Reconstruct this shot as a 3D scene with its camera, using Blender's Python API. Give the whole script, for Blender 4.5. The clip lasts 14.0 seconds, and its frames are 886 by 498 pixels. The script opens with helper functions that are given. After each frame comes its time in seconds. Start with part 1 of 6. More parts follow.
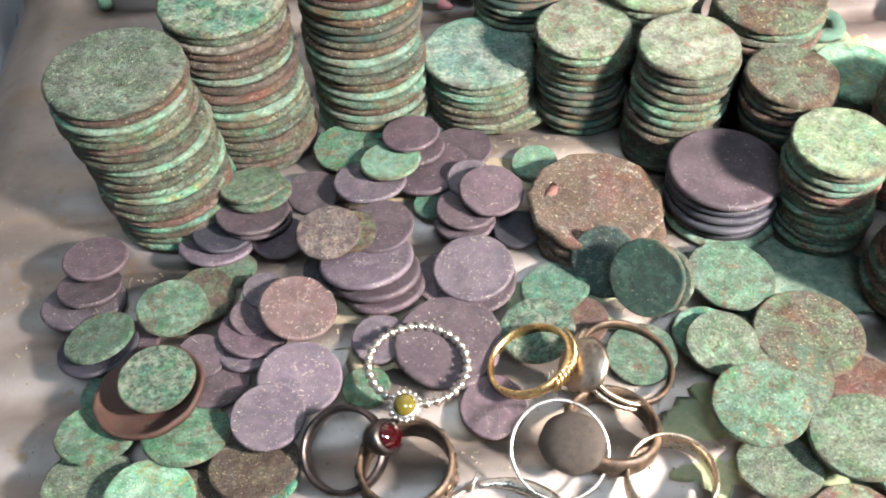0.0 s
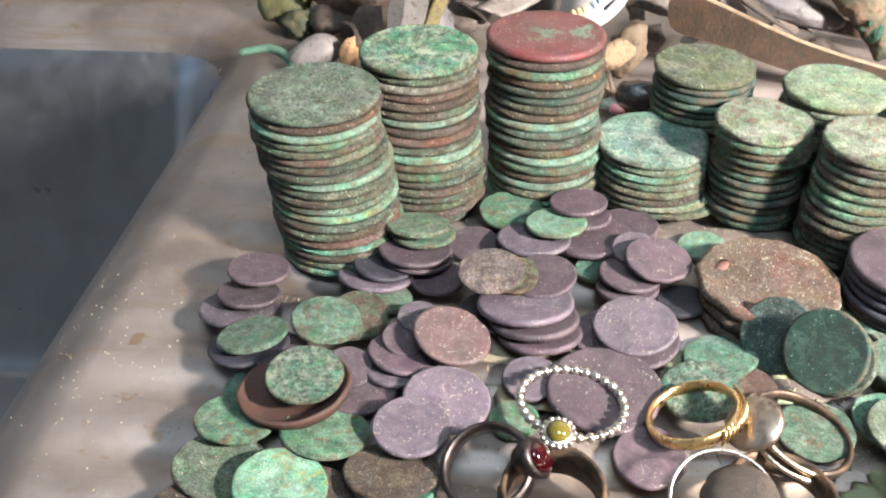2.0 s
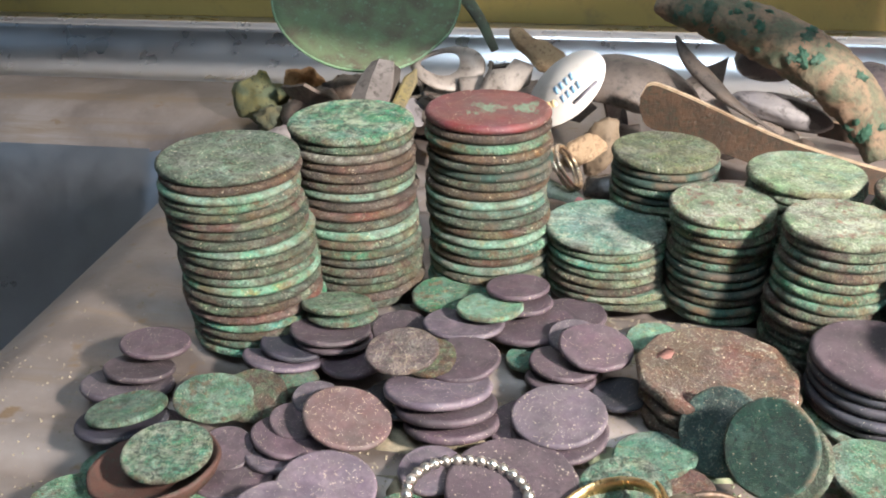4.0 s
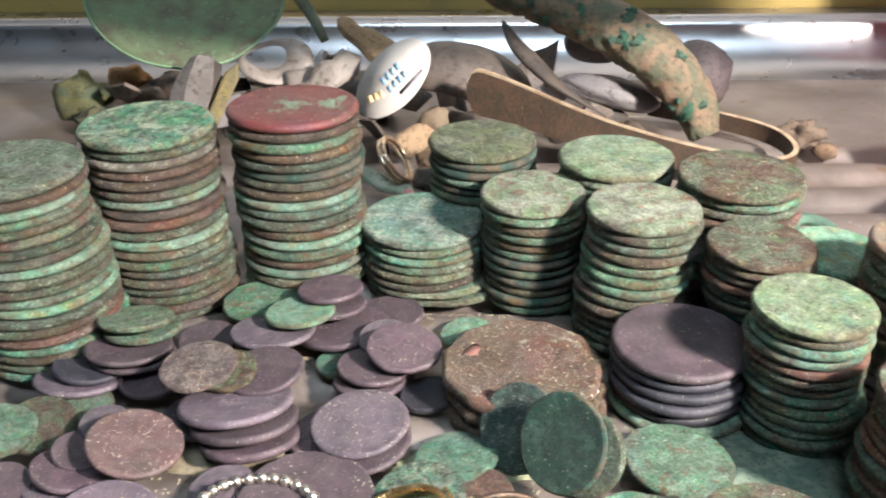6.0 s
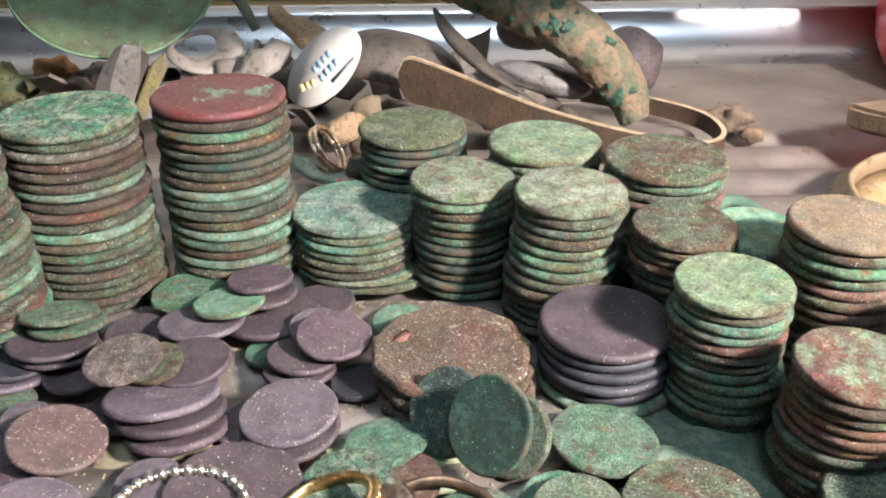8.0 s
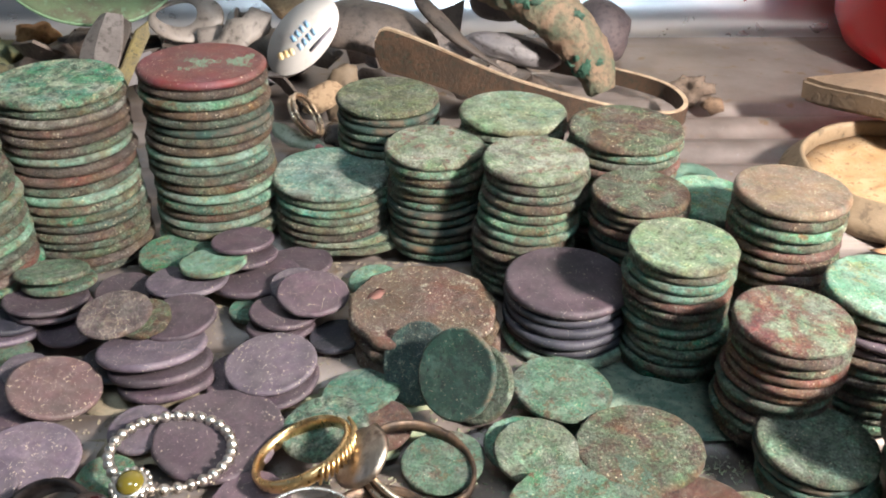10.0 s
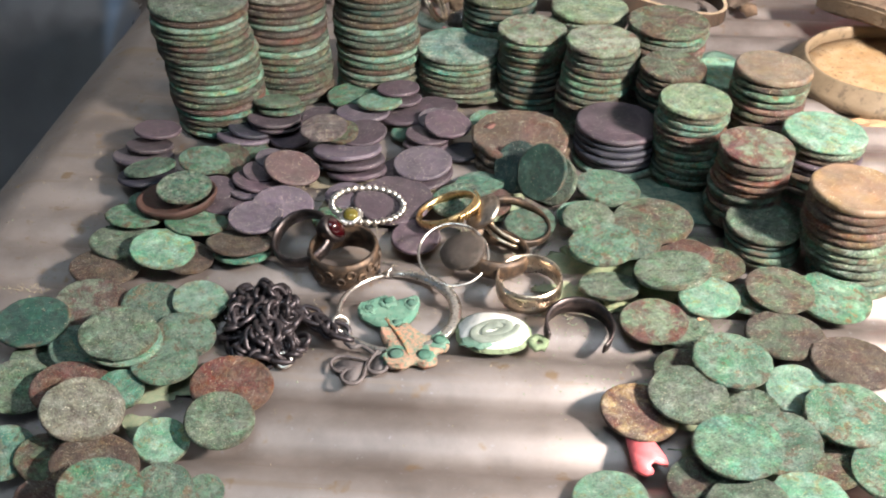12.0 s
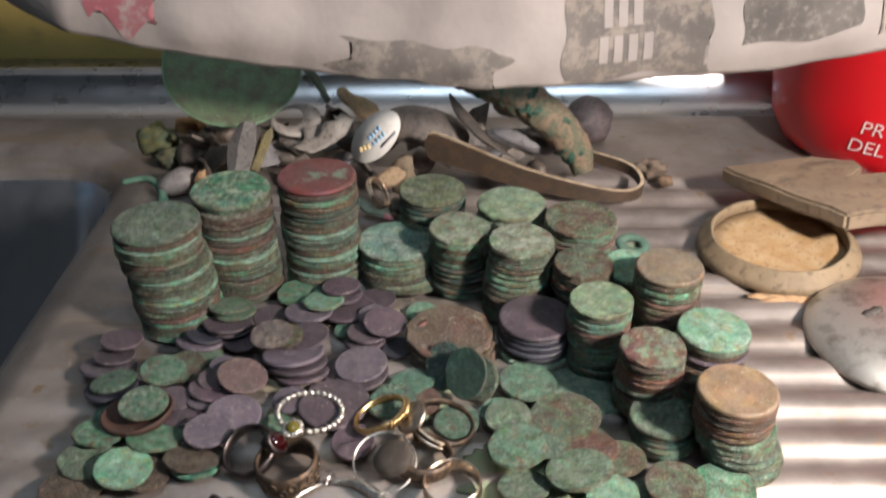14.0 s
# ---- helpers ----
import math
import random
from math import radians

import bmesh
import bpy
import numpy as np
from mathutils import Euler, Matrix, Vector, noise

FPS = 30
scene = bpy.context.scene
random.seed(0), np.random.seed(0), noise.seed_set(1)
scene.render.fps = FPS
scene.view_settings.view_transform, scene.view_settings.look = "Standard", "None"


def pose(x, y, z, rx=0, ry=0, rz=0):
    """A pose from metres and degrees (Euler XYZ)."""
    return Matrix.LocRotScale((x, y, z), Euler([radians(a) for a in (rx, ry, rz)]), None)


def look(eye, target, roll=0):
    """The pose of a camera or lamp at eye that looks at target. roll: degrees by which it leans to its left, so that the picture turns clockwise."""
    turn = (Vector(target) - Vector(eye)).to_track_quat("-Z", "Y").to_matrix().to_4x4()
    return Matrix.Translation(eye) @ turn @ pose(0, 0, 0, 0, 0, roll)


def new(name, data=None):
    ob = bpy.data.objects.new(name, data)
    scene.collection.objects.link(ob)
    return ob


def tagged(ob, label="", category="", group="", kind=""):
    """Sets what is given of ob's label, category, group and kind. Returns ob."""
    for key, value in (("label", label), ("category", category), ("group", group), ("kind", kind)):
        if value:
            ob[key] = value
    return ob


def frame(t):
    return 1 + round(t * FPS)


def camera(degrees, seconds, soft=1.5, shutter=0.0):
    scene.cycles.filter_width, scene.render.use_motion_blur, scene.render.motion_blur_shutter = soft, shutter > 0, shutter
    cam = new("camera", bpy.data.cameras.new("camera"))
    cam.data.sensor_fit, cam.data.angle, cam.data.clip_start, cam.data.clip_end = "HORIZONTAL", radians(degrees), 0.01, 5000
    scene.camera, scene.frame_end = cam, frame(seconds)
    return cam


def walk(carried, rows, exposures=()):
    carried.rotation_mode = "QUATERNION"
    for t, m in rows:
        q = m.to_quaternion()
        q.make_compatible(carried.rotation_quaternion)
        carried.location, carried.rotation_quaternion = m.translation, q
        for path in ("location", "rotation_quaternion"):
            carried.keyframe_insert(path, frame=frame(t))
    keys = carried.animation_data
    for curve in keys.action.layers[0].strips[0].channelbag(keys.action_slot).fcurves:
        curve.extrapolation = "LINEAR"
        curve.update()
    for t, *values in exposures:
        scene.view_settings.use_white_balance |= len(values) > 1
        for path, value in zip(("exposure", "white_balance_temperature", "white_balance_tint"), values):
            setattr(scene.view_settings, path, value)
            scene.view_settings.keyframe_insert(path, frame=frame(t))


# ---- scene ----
cam = camera(51.84, 14.0, soft=1.95, shutter=0.3)
PATH = [
    (0, (0.03335, 0.02769, 0.15194), (0.0789, 1.3259, -1.3687), -3.72),
    (0.5, (0.02832, 0.02982, 0.15253), (0.0374, 1.3642, -1.3372), -2.52),
    (1, (0.03141, 0.03228, 0.13995), (-0.0017, 1.4870, -1.2322), -1.75),
    (1.5, (0.02379, 0.01611, 0.11918), (-0.0484, 1.5212, -1.1960), -0.19),
    (2, (0.01993, 0.00650, 0.12592), (-0.1462, 1.6118, -1.0553), -0.96),
    (2.2, (0.02400, 0.00564, 0.12394), (-0.1238, 1.6350, -1.0265), 0.21),
    (4.3, (0.04466, 0.01803, 0.10324), (-0.2488, 1.7828, -0.7909), -0.91),
    (4.5, (0.04078, 0.01825, 0.10490), (-0.2309, 1.7705, -0.8202), -0.61),
    (5, (0.04255, 0.01992, 0.10219), (-0.2467, 1.7571, -0.8457), -1.42),
    (5.5, (0.04958, 0.02218, 0.10067), (-0.1815, 1.7651, -0.8526), -1.57),
    (6, (0.06321, 0.02520, 0.10409), (-0.0137, 1.7894, -0.8349), -0.98),
    (6.5, (0.06628, 0.02570, 0.10359), (0.0420, 1.7880, -0.8418), -1.55),
    (7, (0.06671, 0.02538, 0.10342), (0.0782, 1.7834, -0.8502), -0.79),
    (7.5, (0.06719, 0.02559, 0.10335), (0.0886, 1.7790, -0.8586), -0.71),
    (8, (0.06725, 0.02476, 0.10324), (0.0996, 1.7806, -0.8539), -0.43),
    (8.5, (0.06742, 0.02464, 0.10336), (0.1156, 1.7644, -0.8821), -0.44),
    (8.7, (0.06908, 0.02429, 0.10270), (0.1310, 1.7584, -0.8918), -0.82),
    (10.8, (0.06410, -0.01527, 0.12007), (0.1223, 1.6771, -0.9441), 2.51),
    (11, (0.05858, -0.03575, 0.12385), (0.0632, 1.6429, -0.9634), 2.78),
    (11.5, (0.05396, -0.06251, 0.12972), (0.0113, 1.5484, -1.0548), 2.42),
    (12, (0.05822, -0.07379, 0.14253), (-0.0033, 1.5215, -1.0621), 1.19),
    (12.5, (0.06380, -0.08009, 0.15656), (0.0157, 1.5537, -0.9961), 0.62),
    (12.8, (0.06667, -0.07952, 0.16085), (0.0311, 1.5686, -0.9716), 0.60),
    (13, (0.06381, -0.08065, 0.16223), (0.0252, 1.5718, -0.9638), 0.50),
    (13.5, (0.06852, -0.07979, 0.16625), (0.0299, 1.5723, -0.9603), 0.57),
    (14, (0.07445, -0.07711, 0.18746), (0.0374, 1.6220, -0.8669), -0.70),
]
walk(cam, [(t, look(eye, target, roll)) for t, eye, target, roll in PATH], [(0, 0.50), (0.5, 0.60), (2, 0.60), (4.3, 0.26), (5, 0.20), (7.5, 0.22), (8.0, 0.14), (8.5, 0.0), (8.7, 0.0), (11, 0.04), (11.5, 0.06), (12, -0.16), (12.5, -0.46), (13, -0.50), (13.5, -0.56), (14, -0.78)])

# ---- light: a lamp to the right, added cool fills from left and above ----
TOP = 0.002  # height of the drainboard's crests
world = bpy.data.worlds.new("world")
scene.world = world
world.use_nodes = True
sky = world.node_tree.nodes.new("ShaderNodeTexSky")
sky.sky_type, sky.sun_disc, sky.sun_elevation, sky.sun_rotation = "NISHITA", False, radians(35), radians(100)
world.node_tree.links.new(sky.outputs[0], world.node_tree.nodes["Background"].inputs[0])
world.node_tree.nodes["Background"].inputs[1].default_value = 0.08


def lamp(name, eye, target, power, colour, shape, sx, sy):
    data = bpy.data.lights.new(name, "AREA")
    data.energy, data.color, data.shape, data.size, data.size_y = power, colour, shape, sx, sy
    ob = new(name, data)
    ob.matrix_world = look(eye, target)
    return ob


lamp("work_lamp_light", (0.300, -0.012, 0.212), (0.08, 0.17, 0.0), 5.4, (1.0, 0.90, 0.83), "ELLIPSE", 0.04, 0.04)
# unseen cool fill from the left, standing in for a guessed window
lamp("left_fill", (-1.38, -0.3, 0.9), (0.0, 0.1, 0.0), 0.75, (0.50, 0.74, 1.0), "RECTANGLE", 0.95, 0.95)
# made-up overhead fill that lifts the shadows, not a known lamp
lamp("overhead_fill", (0.2, -0.5, 1.45), (0.15, 0.1, 0.0), 11.4, (0.70, 0.86, 1.0), "RECTANGLE", 0.6, 0.4)

# ---- materials ----


class Nodes:
    """A small wrapper round one node material."""

    def __init__(self, name):
        self.m = bpy.data.materials.new(name)
        self.m.use_nodes = True
        self.t = self.m.node_tree
        self.b = self.t.nodes["Principled BSDF"]
        self.vec = None

    def node(self, kind, **values):
        n = self.t.nodes.new("ShaderNode" + kind)
        for key, v in values.items():
            n.inputs[key].default_value = v
        return n

    def link(self, a, b):
        self.t.links.new(a, b)

    def place(self, spread=40.0, squeeze=1.0):
        """Object coordinates, shifted by each object's own random number; squeeze: the scale of z."""
        c, o = self.node("TexCoord"), self.node("ObjectInfo")
        mul = self.t.nodes.new("ShaderNodeVectorMath")
        mul.operation = "SCALE"
        mul.inputs[0].default_value = (spread, spread * 1.7, spread * 0.6)
        self.link(o.outputs["Random"], mul.inputs["Scale"])
        add = self.t.nodes.new("ShaderNodeVectorMath")
        flat = self.t.nodes.new("ShaderNodeVectorMath")
        flat.operation = "MULTIPLY"
        flat.inputs[1].default_value = (1.0, 1.0, squeeze)
        self.link(c.outputs["Object"], flat.inputs[0])
        self.link(flat.outputs[0], add.inputs[0])
        self.link(mul.outputs[0], add.inputs[1])
        self.vec, self.rnd = add.outputs[0], o.outputs["Random"]

    def noise(self, scale, detail=4.0, rough=0.6, distort=0.0):
        n = self.node("TexNoise", Scale=scale, Detail=detail, Roughness=rough, Distortion=distort)
        self.link(self.vec, n.inputs["Vector"])
        return n.outputs["Fac"]

    def dots(self, scale, density, size):
        """A mask of small round grains; density is the share of cells that hold one."""
        v = self.node("TexVoronoi", Scale=scale)
        self.link(self.vec, v.inputs["Vector"])
        keep = self.node("Math")
        keep.operation = "LESS_THAN"
        self.link(v.outputs["Color"], keep.inputs[0])
        keep.inputs[1].default_value = density
        both = self.node("Math")
        both.operation = "MULTIPLY"
        self.link(keep.outputs[0], both.inputs[0])
        self.link(self.ramp(v.outputs["Distance"], size, size * 0.6), both.inputs[1])
        return both.outputs[0]

    def grained(self, broad, fine, share):
        """A broad pattern whose borders break up into grains."""
        mid = self.node("Math")
        mid.operation = "SUBTRACT"
        mid.inputs[1].default_value = 0.5
        self.link(fine, mid.inputs[0])
        n = self.node("Math")
        n.operation = "MULTIPLY_ADD"
        n.inputs[1].default_value = share
        self.link(mid.outputs[0], n.inputs[0])
        self.link(broad, n.inputs[2])
        return n.outputs[0]

    def ramp(self, fac, lo, hi):
        n = self.node("MapRange")
        n.inputs[1].default_value, n.inputs[2].default_value = lo, hi
        self.link(fac, n.inputs[0])
        return n.outputs[0]

    def mix(self, fac, a, b):
        n = self.t.nodes.new("ShaderNodeMix")
        n.data_type = "RGBA"
        for i, v in ((0, fac), (6, a), (7, b)):
            if isinstance(v, (tuple, float)):
                n.inputs[i].default_value = (*v, 1) if isinstance(v, tuple) else v
            else:
                self.link(v, n.inputs[i])
        return n.outputs[2]

    def vary(self, colour, amount):
        """Lighter or darker from object to object."""
        h = self.node("HueSaturation")
        self.link(self.ramp(self.rnd, 0, 1), h.inputs["Saturation"])
        m = self.node("MapRange")
        m.inputs[3].default_value, m.inputs[4].default_value = 1 - amount, 1 + amount
        self.link(self.rnd, m.inputs[0])
        self.link(m.outputs[0], h.inputs["Value"])
        s = self.node("MapRange")
        s.inputs[3].default_value, s.inputs[4].default_value = 0.74, 1.02
        self.link(self.rnd, s.inputs[0])
        self.link(s.outputs[0], h.inputs["Saturation"])
        self.link(colour, h.inputs["Color"])
        return h.outputs[0]

    def tone(self, colour, scale, amount):
        """Broad drifts of brightness, hue and saturation."""
        h = self.node("HueSaturation")
        for key, size, low, high in (("Value", scale, 1 - 0.42 * amount, 1 + 0.46 * amount), ("Hue", scale * 0.6, 0.5 - 0.035 * amount, 0.5 + 0.030 * amount), ("Saturation", scale * 0.8, 1 - 0.40 * amount, 1 + 0.45 * amount)):
            m = self.node("MapRange")
            m.inputs[1].default_value, m.inputs[2].default_value = 0.33, 0.67
            m.inputs[3].default_value, m.inputs[4].default_value = low, high
            self.link(self.noise(size, 6, 0.68, 0.4), m.inputs[0])
            self.link(m.outputs[0], h.inputs[key])
        self.link(colour, h.inputs["Color"])
        return h.outputs[0]

    def speckle(self, colour, scale, low, high):
        """Lighter and darker grains, each of one tone."""
        v = self.node("TexVoronoi", Scale=scale)
        self.link(self.vec, v.inputs["Vector"])
        m = self.node("MapRange")
        m.inputs[3].default_value, m.inputs[4].default_value = low, high
        self.link(v.outputs["Color"], m.inputs[0])
        h = self.node("HueSaturation")
        self.link(m.outputs[0], h.inputs["Value"])
        self.link(colour, h.inputs["Color"])
        return h.outputs[0]

    def bump(self, fac, strength, distance, after=None):
        n = self.node("Bump", Strength=strength, Distance=distance)
        self.link(fac, n.inputs["Height"])
        if after is not None:
            self.link(after, n.inputs["Normal"])
        return n.outputs[0]

    def finish(self, colour, rough, metal=0.0, normal=None):
        for key, v in (("Base Color", colour), ("Roughness", rough), ("Metallic", metal), ("Normal", normal)):
            if v is None:
                continue
            if isinstance(v, tuple):
                self.b.inputs[key].default_value = (*v, 1)
            elif isinstance(v, (int, float)):
                self.b.inputs[key].default_value = v
            else:
                self.link(v, self.b.inputs[key])
        return self.m


def patina(name, base, second, third, cover=0.5, third_cover=0.36, crust=0.5, sand=0.5, scale=1.0, rough=0.85, relief=0.0003, vary=0.15, pits=0.45, accent=None, grains=0.16):
    """Corroded metal: two colours in large blotches, a third in fine ones, dark pits and grains of sand on top."""
    n = Nodes(name)
    n.place(squeeze=0.16)
    fine, grit = n.noise(30.0 * scale, 5, 0.78), n.noise(38.0 * scale, 2, 0.5)
    big, mid = n.grained(n.noise(1.5 * scale, 6, 0.70, 0.4), fine, 0.22), n.grained(n.noise(5.0 * scale, 6, 0.74, 0.3), fine, 0.2)
    far = n.noise(0.8 * scale, 3, 0.6, 0.8)
    c = n.mix(n.ramp(big, cover + 0.05, cover - 0.05), base, second)
    if accent:
        c = n.mix(n.ramp(n.grained(n.noise(2.4 * scale, 5, 0.74, 0.3), fine, 0.22), 0.545, 0.60), c, accent)
    c = n.mix(n.ramp(mid, third_cover + 0.05, third_cover - 0.05), c, third)
    dark = n.mix(0.55, third, (0.018, 0.018, 0.015))
    c = n.mix(n.ramp(fine, pits, pits - 0.12), c, dark)
    if crust > 0.3:
        light = n.mix(0.34, c, (0.50, 0.56, 0.40))
        c = n.mix(n.ramp(fine, 0.55, 0.63), c, light)
        c = n.mix(n.ramp(mid, 0.58, 0.68), c, n.mix(0.4, c, (0.50, 0.55, 0.42)))
    c = n.mix(n.ramp(far, 0.40, 0.66), n.mix(0.22, c, (0.02, 0.03, 0.025)), c)
    c = n.mix(n.ramp(grit, 0.70, 0.74), c, tuple(sand * v for v in (1.35, 1.22, 0.98)))
    if crust > 0.3:
        c = n.mix(n.dots(16.0 * scale, 0.22, 0.42), c, n.mix(0.6, c, (0.02, 0.02, 0.016)))
    strewn = n.node("Math")
    strewn.operation = "MULTIPLY"
    n.link(n.dots(22.0 * scale, grains * 1.7, 0.36), strewn.inputs[0])
    n.link(n.ramp(n.noise(1.9 * scale, 3, 0.6), 0.42, 0.58), strewn.inputs[1])
    c = n.mix(strewn.outputs[0], c, tuple(sand * v for v in (1.15, 1.0, 0.68)))
    c = n.mix(n.dots(13.0 * scale, grains * 0.22, 0.22), c, tuple(sand * v for v in (1.3, 1.18, 0.98)))
    if crust > 0.25:
        away = n.node("VectorMath")
        away.operation = "LENGTH"
        flat = n.node("VectorMath")
        flat.operation = "MULTIPLY"
        flat.inputs[1].default_value = (1.0, 1.0, 0.0)
        n.link(n.node("TexCoord").outputs["Object"], flat.inputs[0])
        n.link(flat.outputs[0], away.inputs[0])
        worn = n.node("Math")
        worn.operation = "MULTIPLY"
        n.link(n.ramp(away.outputs["Value"], 0.90, 0.985), worn.inputs[0])
        n.link(n.ramp(n.noise(1.7 * scale, 5, 0.7), 0.44, 0.58), worn.inputs[1])
        c = n.mix(worn.outputs[0], c, n.mix(0.30, (0.115, 0.070, 0.040), c))
    c = n.vary(c, vary)
    depth = min(crust, 0.9)
    c = n.speckle(n.tone(c, 2.6 * scale, 0.5 + 0.5 * depth), 32.0 * scale, 1 - 0.54 * depth, 1 + 0.74 * depth)
    grain = n.node("TexVoronoi", Scale=34.0 * scale)
    n.link(n.vec, grain.inputs["Vector"])
    nb = n.bump(mid, crust * 0.8, relief * 4.0)
    nb = n.bump(n.ramp(grain.outputs["Distance"], 0.6, 0.0), crust * 0.8, relief * 3.0, nb)
    nb = n.bump(fine, crust, relief * 3.0, nb)
    nb = n.bump(grit, crust, relief * 1.5, nb)
    return n.finish(c, rough, 0.0, nb)


COIN = {
    "mint": patina("mint_patina", (0.12, 0.28, 0.19), (0.17, 0.33, 0.235), (0.08, 0.16, 0.11), 0.5, 0.40, 0.55, 0.5, pits=0.42, grains=0.12, accent=(0.20, 0.24, 0.12)),
    "khaki": patina("khaki_patina", (0.150, 0.195, 0.088), (0.205, 0.245, 0.125), (0.095, 0.090, 0.048), 0.5, 0.40, 0.9, 0.55, accent=(0.13, 0.21, 0.12)),
    # darker copy of olive: the tall stacks' side shade painted into the colour
    "shaded_olive": patina("shaded_olive_patina", (0.062, 0.100, 0.066), (0.105, 0.142, 0.100), (0.050, 0.040, 0.028), 0.5, 0.40, 0.9, 0.5, accent=(0.10, 0.19, 0.135)),
    "green": patina("green_patina", (0.070, 0.205, 0.130), (0.15, 0.285, 0.195), (0.13, 0.10, 0.05), 0.5, 0.40, 0.8, 0.5, accent=(0.17, 0.13, 0.075)),
    "olive": patina("olive_patina", (0.100, 0.172, 0.108), (0.180, 0.240, 0.170), (0.085, 0.068, 0.040), 0.5, 0.40, 0.9, 0.55, accent=(0.16, 0.30, 0.20)),
    "teal": patina("teal_patina", (0.055, 0.22, 0.155), (0.14, 0.335, 0.235), (0.08, 0.11, 0.08), 0.5, 0.40, 0.7, 0.5, accent=(0.17, 0.22, 0.13)),
    "deep": patina("deep_green_patina", (0.009, 0.040, 0.031), (0.016, 0.060, 0.044), (0.010, 0.020, 0.017), 0.5, 0.42, 0.29, 0.35, rough=0.8, grains=0.10, pits=0.38, accent=(0.035, 0.09, 0.062)),
    "dusk": patina("sandy_dark_blue_green_patina", (0.014, 0.042, 0.044), (0.030, 0.075, 0.066), (0.015, 0.024, 0.028), 0.5, 0.42, 0.4, 0.3, rough=0.8, grains=0.16),
    "rust": patina("rusty_green_patina", (0.118, 0.180, 0.108), (0.118, 0.070, 0.046), (0.072, 0.052, 0.034), 0.5, 0.41, 1.0, 0.6),
    "brown": patina("brown_patina", (0.090, 0.050, 0.034), (0.125, 0.082, 0.055), (0.055, 0.038, 0.028), 0.5, 0.43, 0.8, 0.55, rough=0.75),
    "red": patina("red_brown_patina", (0.150, 0.050, 0.034), (0.165, 0.080, 0.054), (0.080, 0.050, 0.036), 0.5, 0.42, 0.7, 0.5, rough=0.75),
    "redgreen": patina("red_brown_patina_with_green", (0.17, 0.070, 0.054), (0.19, 0.28, 0.18), (0.11, 0.068, 0.052), 0.50, 0.40, 0.8, 0.55, rough=0.75),
    "cherry": patina("cherry_red_patina", (0.105, 0.022, 0.021), (0.125, 0.030, 0.027), (0.065, 0.030, 0.026), 0.5, 0.34, 0.14, 0.5, rough=0.6, grains=0.10, vary=0.02, pits=0.3),
    "fawn": patina("fawn_brown_patina", (0.140, 0.098, 0.066), (0.118, 0.085, 0.058), (0.090, 0.105, 0.075), 0.5, 0.40, 0.32, 0.4, rough=0.6, pits=0.36, grains=0.06),
    "tan": patina("tan_patina", (0.195, 0.118, 0.058), (0.17, 0.10, 0.05), (0.13, 0.078, 0.048), 0.5, 0.34, 0.12, 0.4, rough=0.6, pits=0.33),
    "purple": patina("purple_brown_patina", (0.057, 0.037, 0.049), (0.079, 0.052, 0.065), (0.035, 0.024, 0.034), 0.5, 0.36, 0.14, 0.55, grains=0.10, rough=0.62, relief=0.0002, pits=0.33, vary=0.22),
    "lilac": patina("lilac_patina", (0.086, 0.066, 0.089), (0.115, 0.088, 0.110), (0.065, 0.048, 0.066), 0.5, 0.36, 0.14, 0.5, rough=0.62, relief=0.0002, pits=0.33, vary=0.22),
    "ember": patina("mauve_brown_patina", (0.080, 0.047, 0.048), (0.105, 0.063, 0.062), (0.052, 0.034, 0.035), 0.5, 0.34, 0.14, 0.6, grains=0.18, rough=0.6, relief=0.0002, pits=0.33, vary=0.22),
    "navy": patina("dark_blue_patina", (0.018, 0.018, 0.029), (0.030, 0.027, 0.040), (0.015, 0.016, 0.024), 0.5, 0.36, 0.14, 0.5, grains=0.04, rough=0.62, relief=0.0002, pits=0.33, vary=0.22),
    "speck": patina("sandy_purple_patina", (0.14, 0.10, 0.105), (0.30, 0.24, 0.20), (0.09, 0.065, 0.07), 0.46, 0.42, 0.7, 0.8),
    "speck2": patina("sandy_grey_green_patina", (0.24, 0.25, 0.19), (0.32, 0.31, 0.24), (0.15, 0.13, 0.10), 0.5, 0.44, 0.8, 0.8),
    "patch": patina("patchy_green_patina", (0.10, 0.30, 0.20), (0.33, 0.40, 0.29), (0.05, 0.10, 0.07), 0.5, 0.46, 1.0, 0.6, scale=1.4),
    "pale": patina("pale_grey_green_patina", (0.37, 0.43, 0.315), (0.22, 0.33, 0.195), (0.23, 0.17, 0.11), 0.5, 0.38, 0.9, 0.7, accent=(0.27, 0.15, 0.10), scale=1.3),
    "bluetop": patina("blue_green_patina", (0.12, 0.30, 0.245), (0.28, 0.40, 0.31), (0.07, 0.15, 0.13), 0.50, 0.41, 0.7, 0.6, accent=(0.32, 0.40, 0.30)),
    "cut": patina("sandy_brown_patina", (0.092, 0.042, 0.029), (0.080, 0.050, 0.034), (0.048, 0.030, 0.023), 0.5, 0.40, 0.42, 0.5, rough=0.7, pits=0.40, grains=0.11),
    "lime": patina("yellow_green_patina", (0.18, 0.285, 0.155), (0.25, 0.335, 0.195), (0.085, 0.10, 0.055), 0.5, 0.40, 0.7, 0.55, pits=0.40, accent=(0.17, 0.33, 0.22)),
    "gold": patina("brown_patina_with_ochre_crust", (0.17, 0.075, 0.05), (0.42, 0.27, 0.10), (0.12, 0.07, 0.04), 0.50, 0.36, 0.6, 0.7),
    "crust": patina("green_crust_with_brown_rim", (0.10, 0.34, 0.22), (0.15, 0.30, 0.18), (0.13, 0.09, 0.05), 0.5, 0.38, 0.9, 0.5),
}


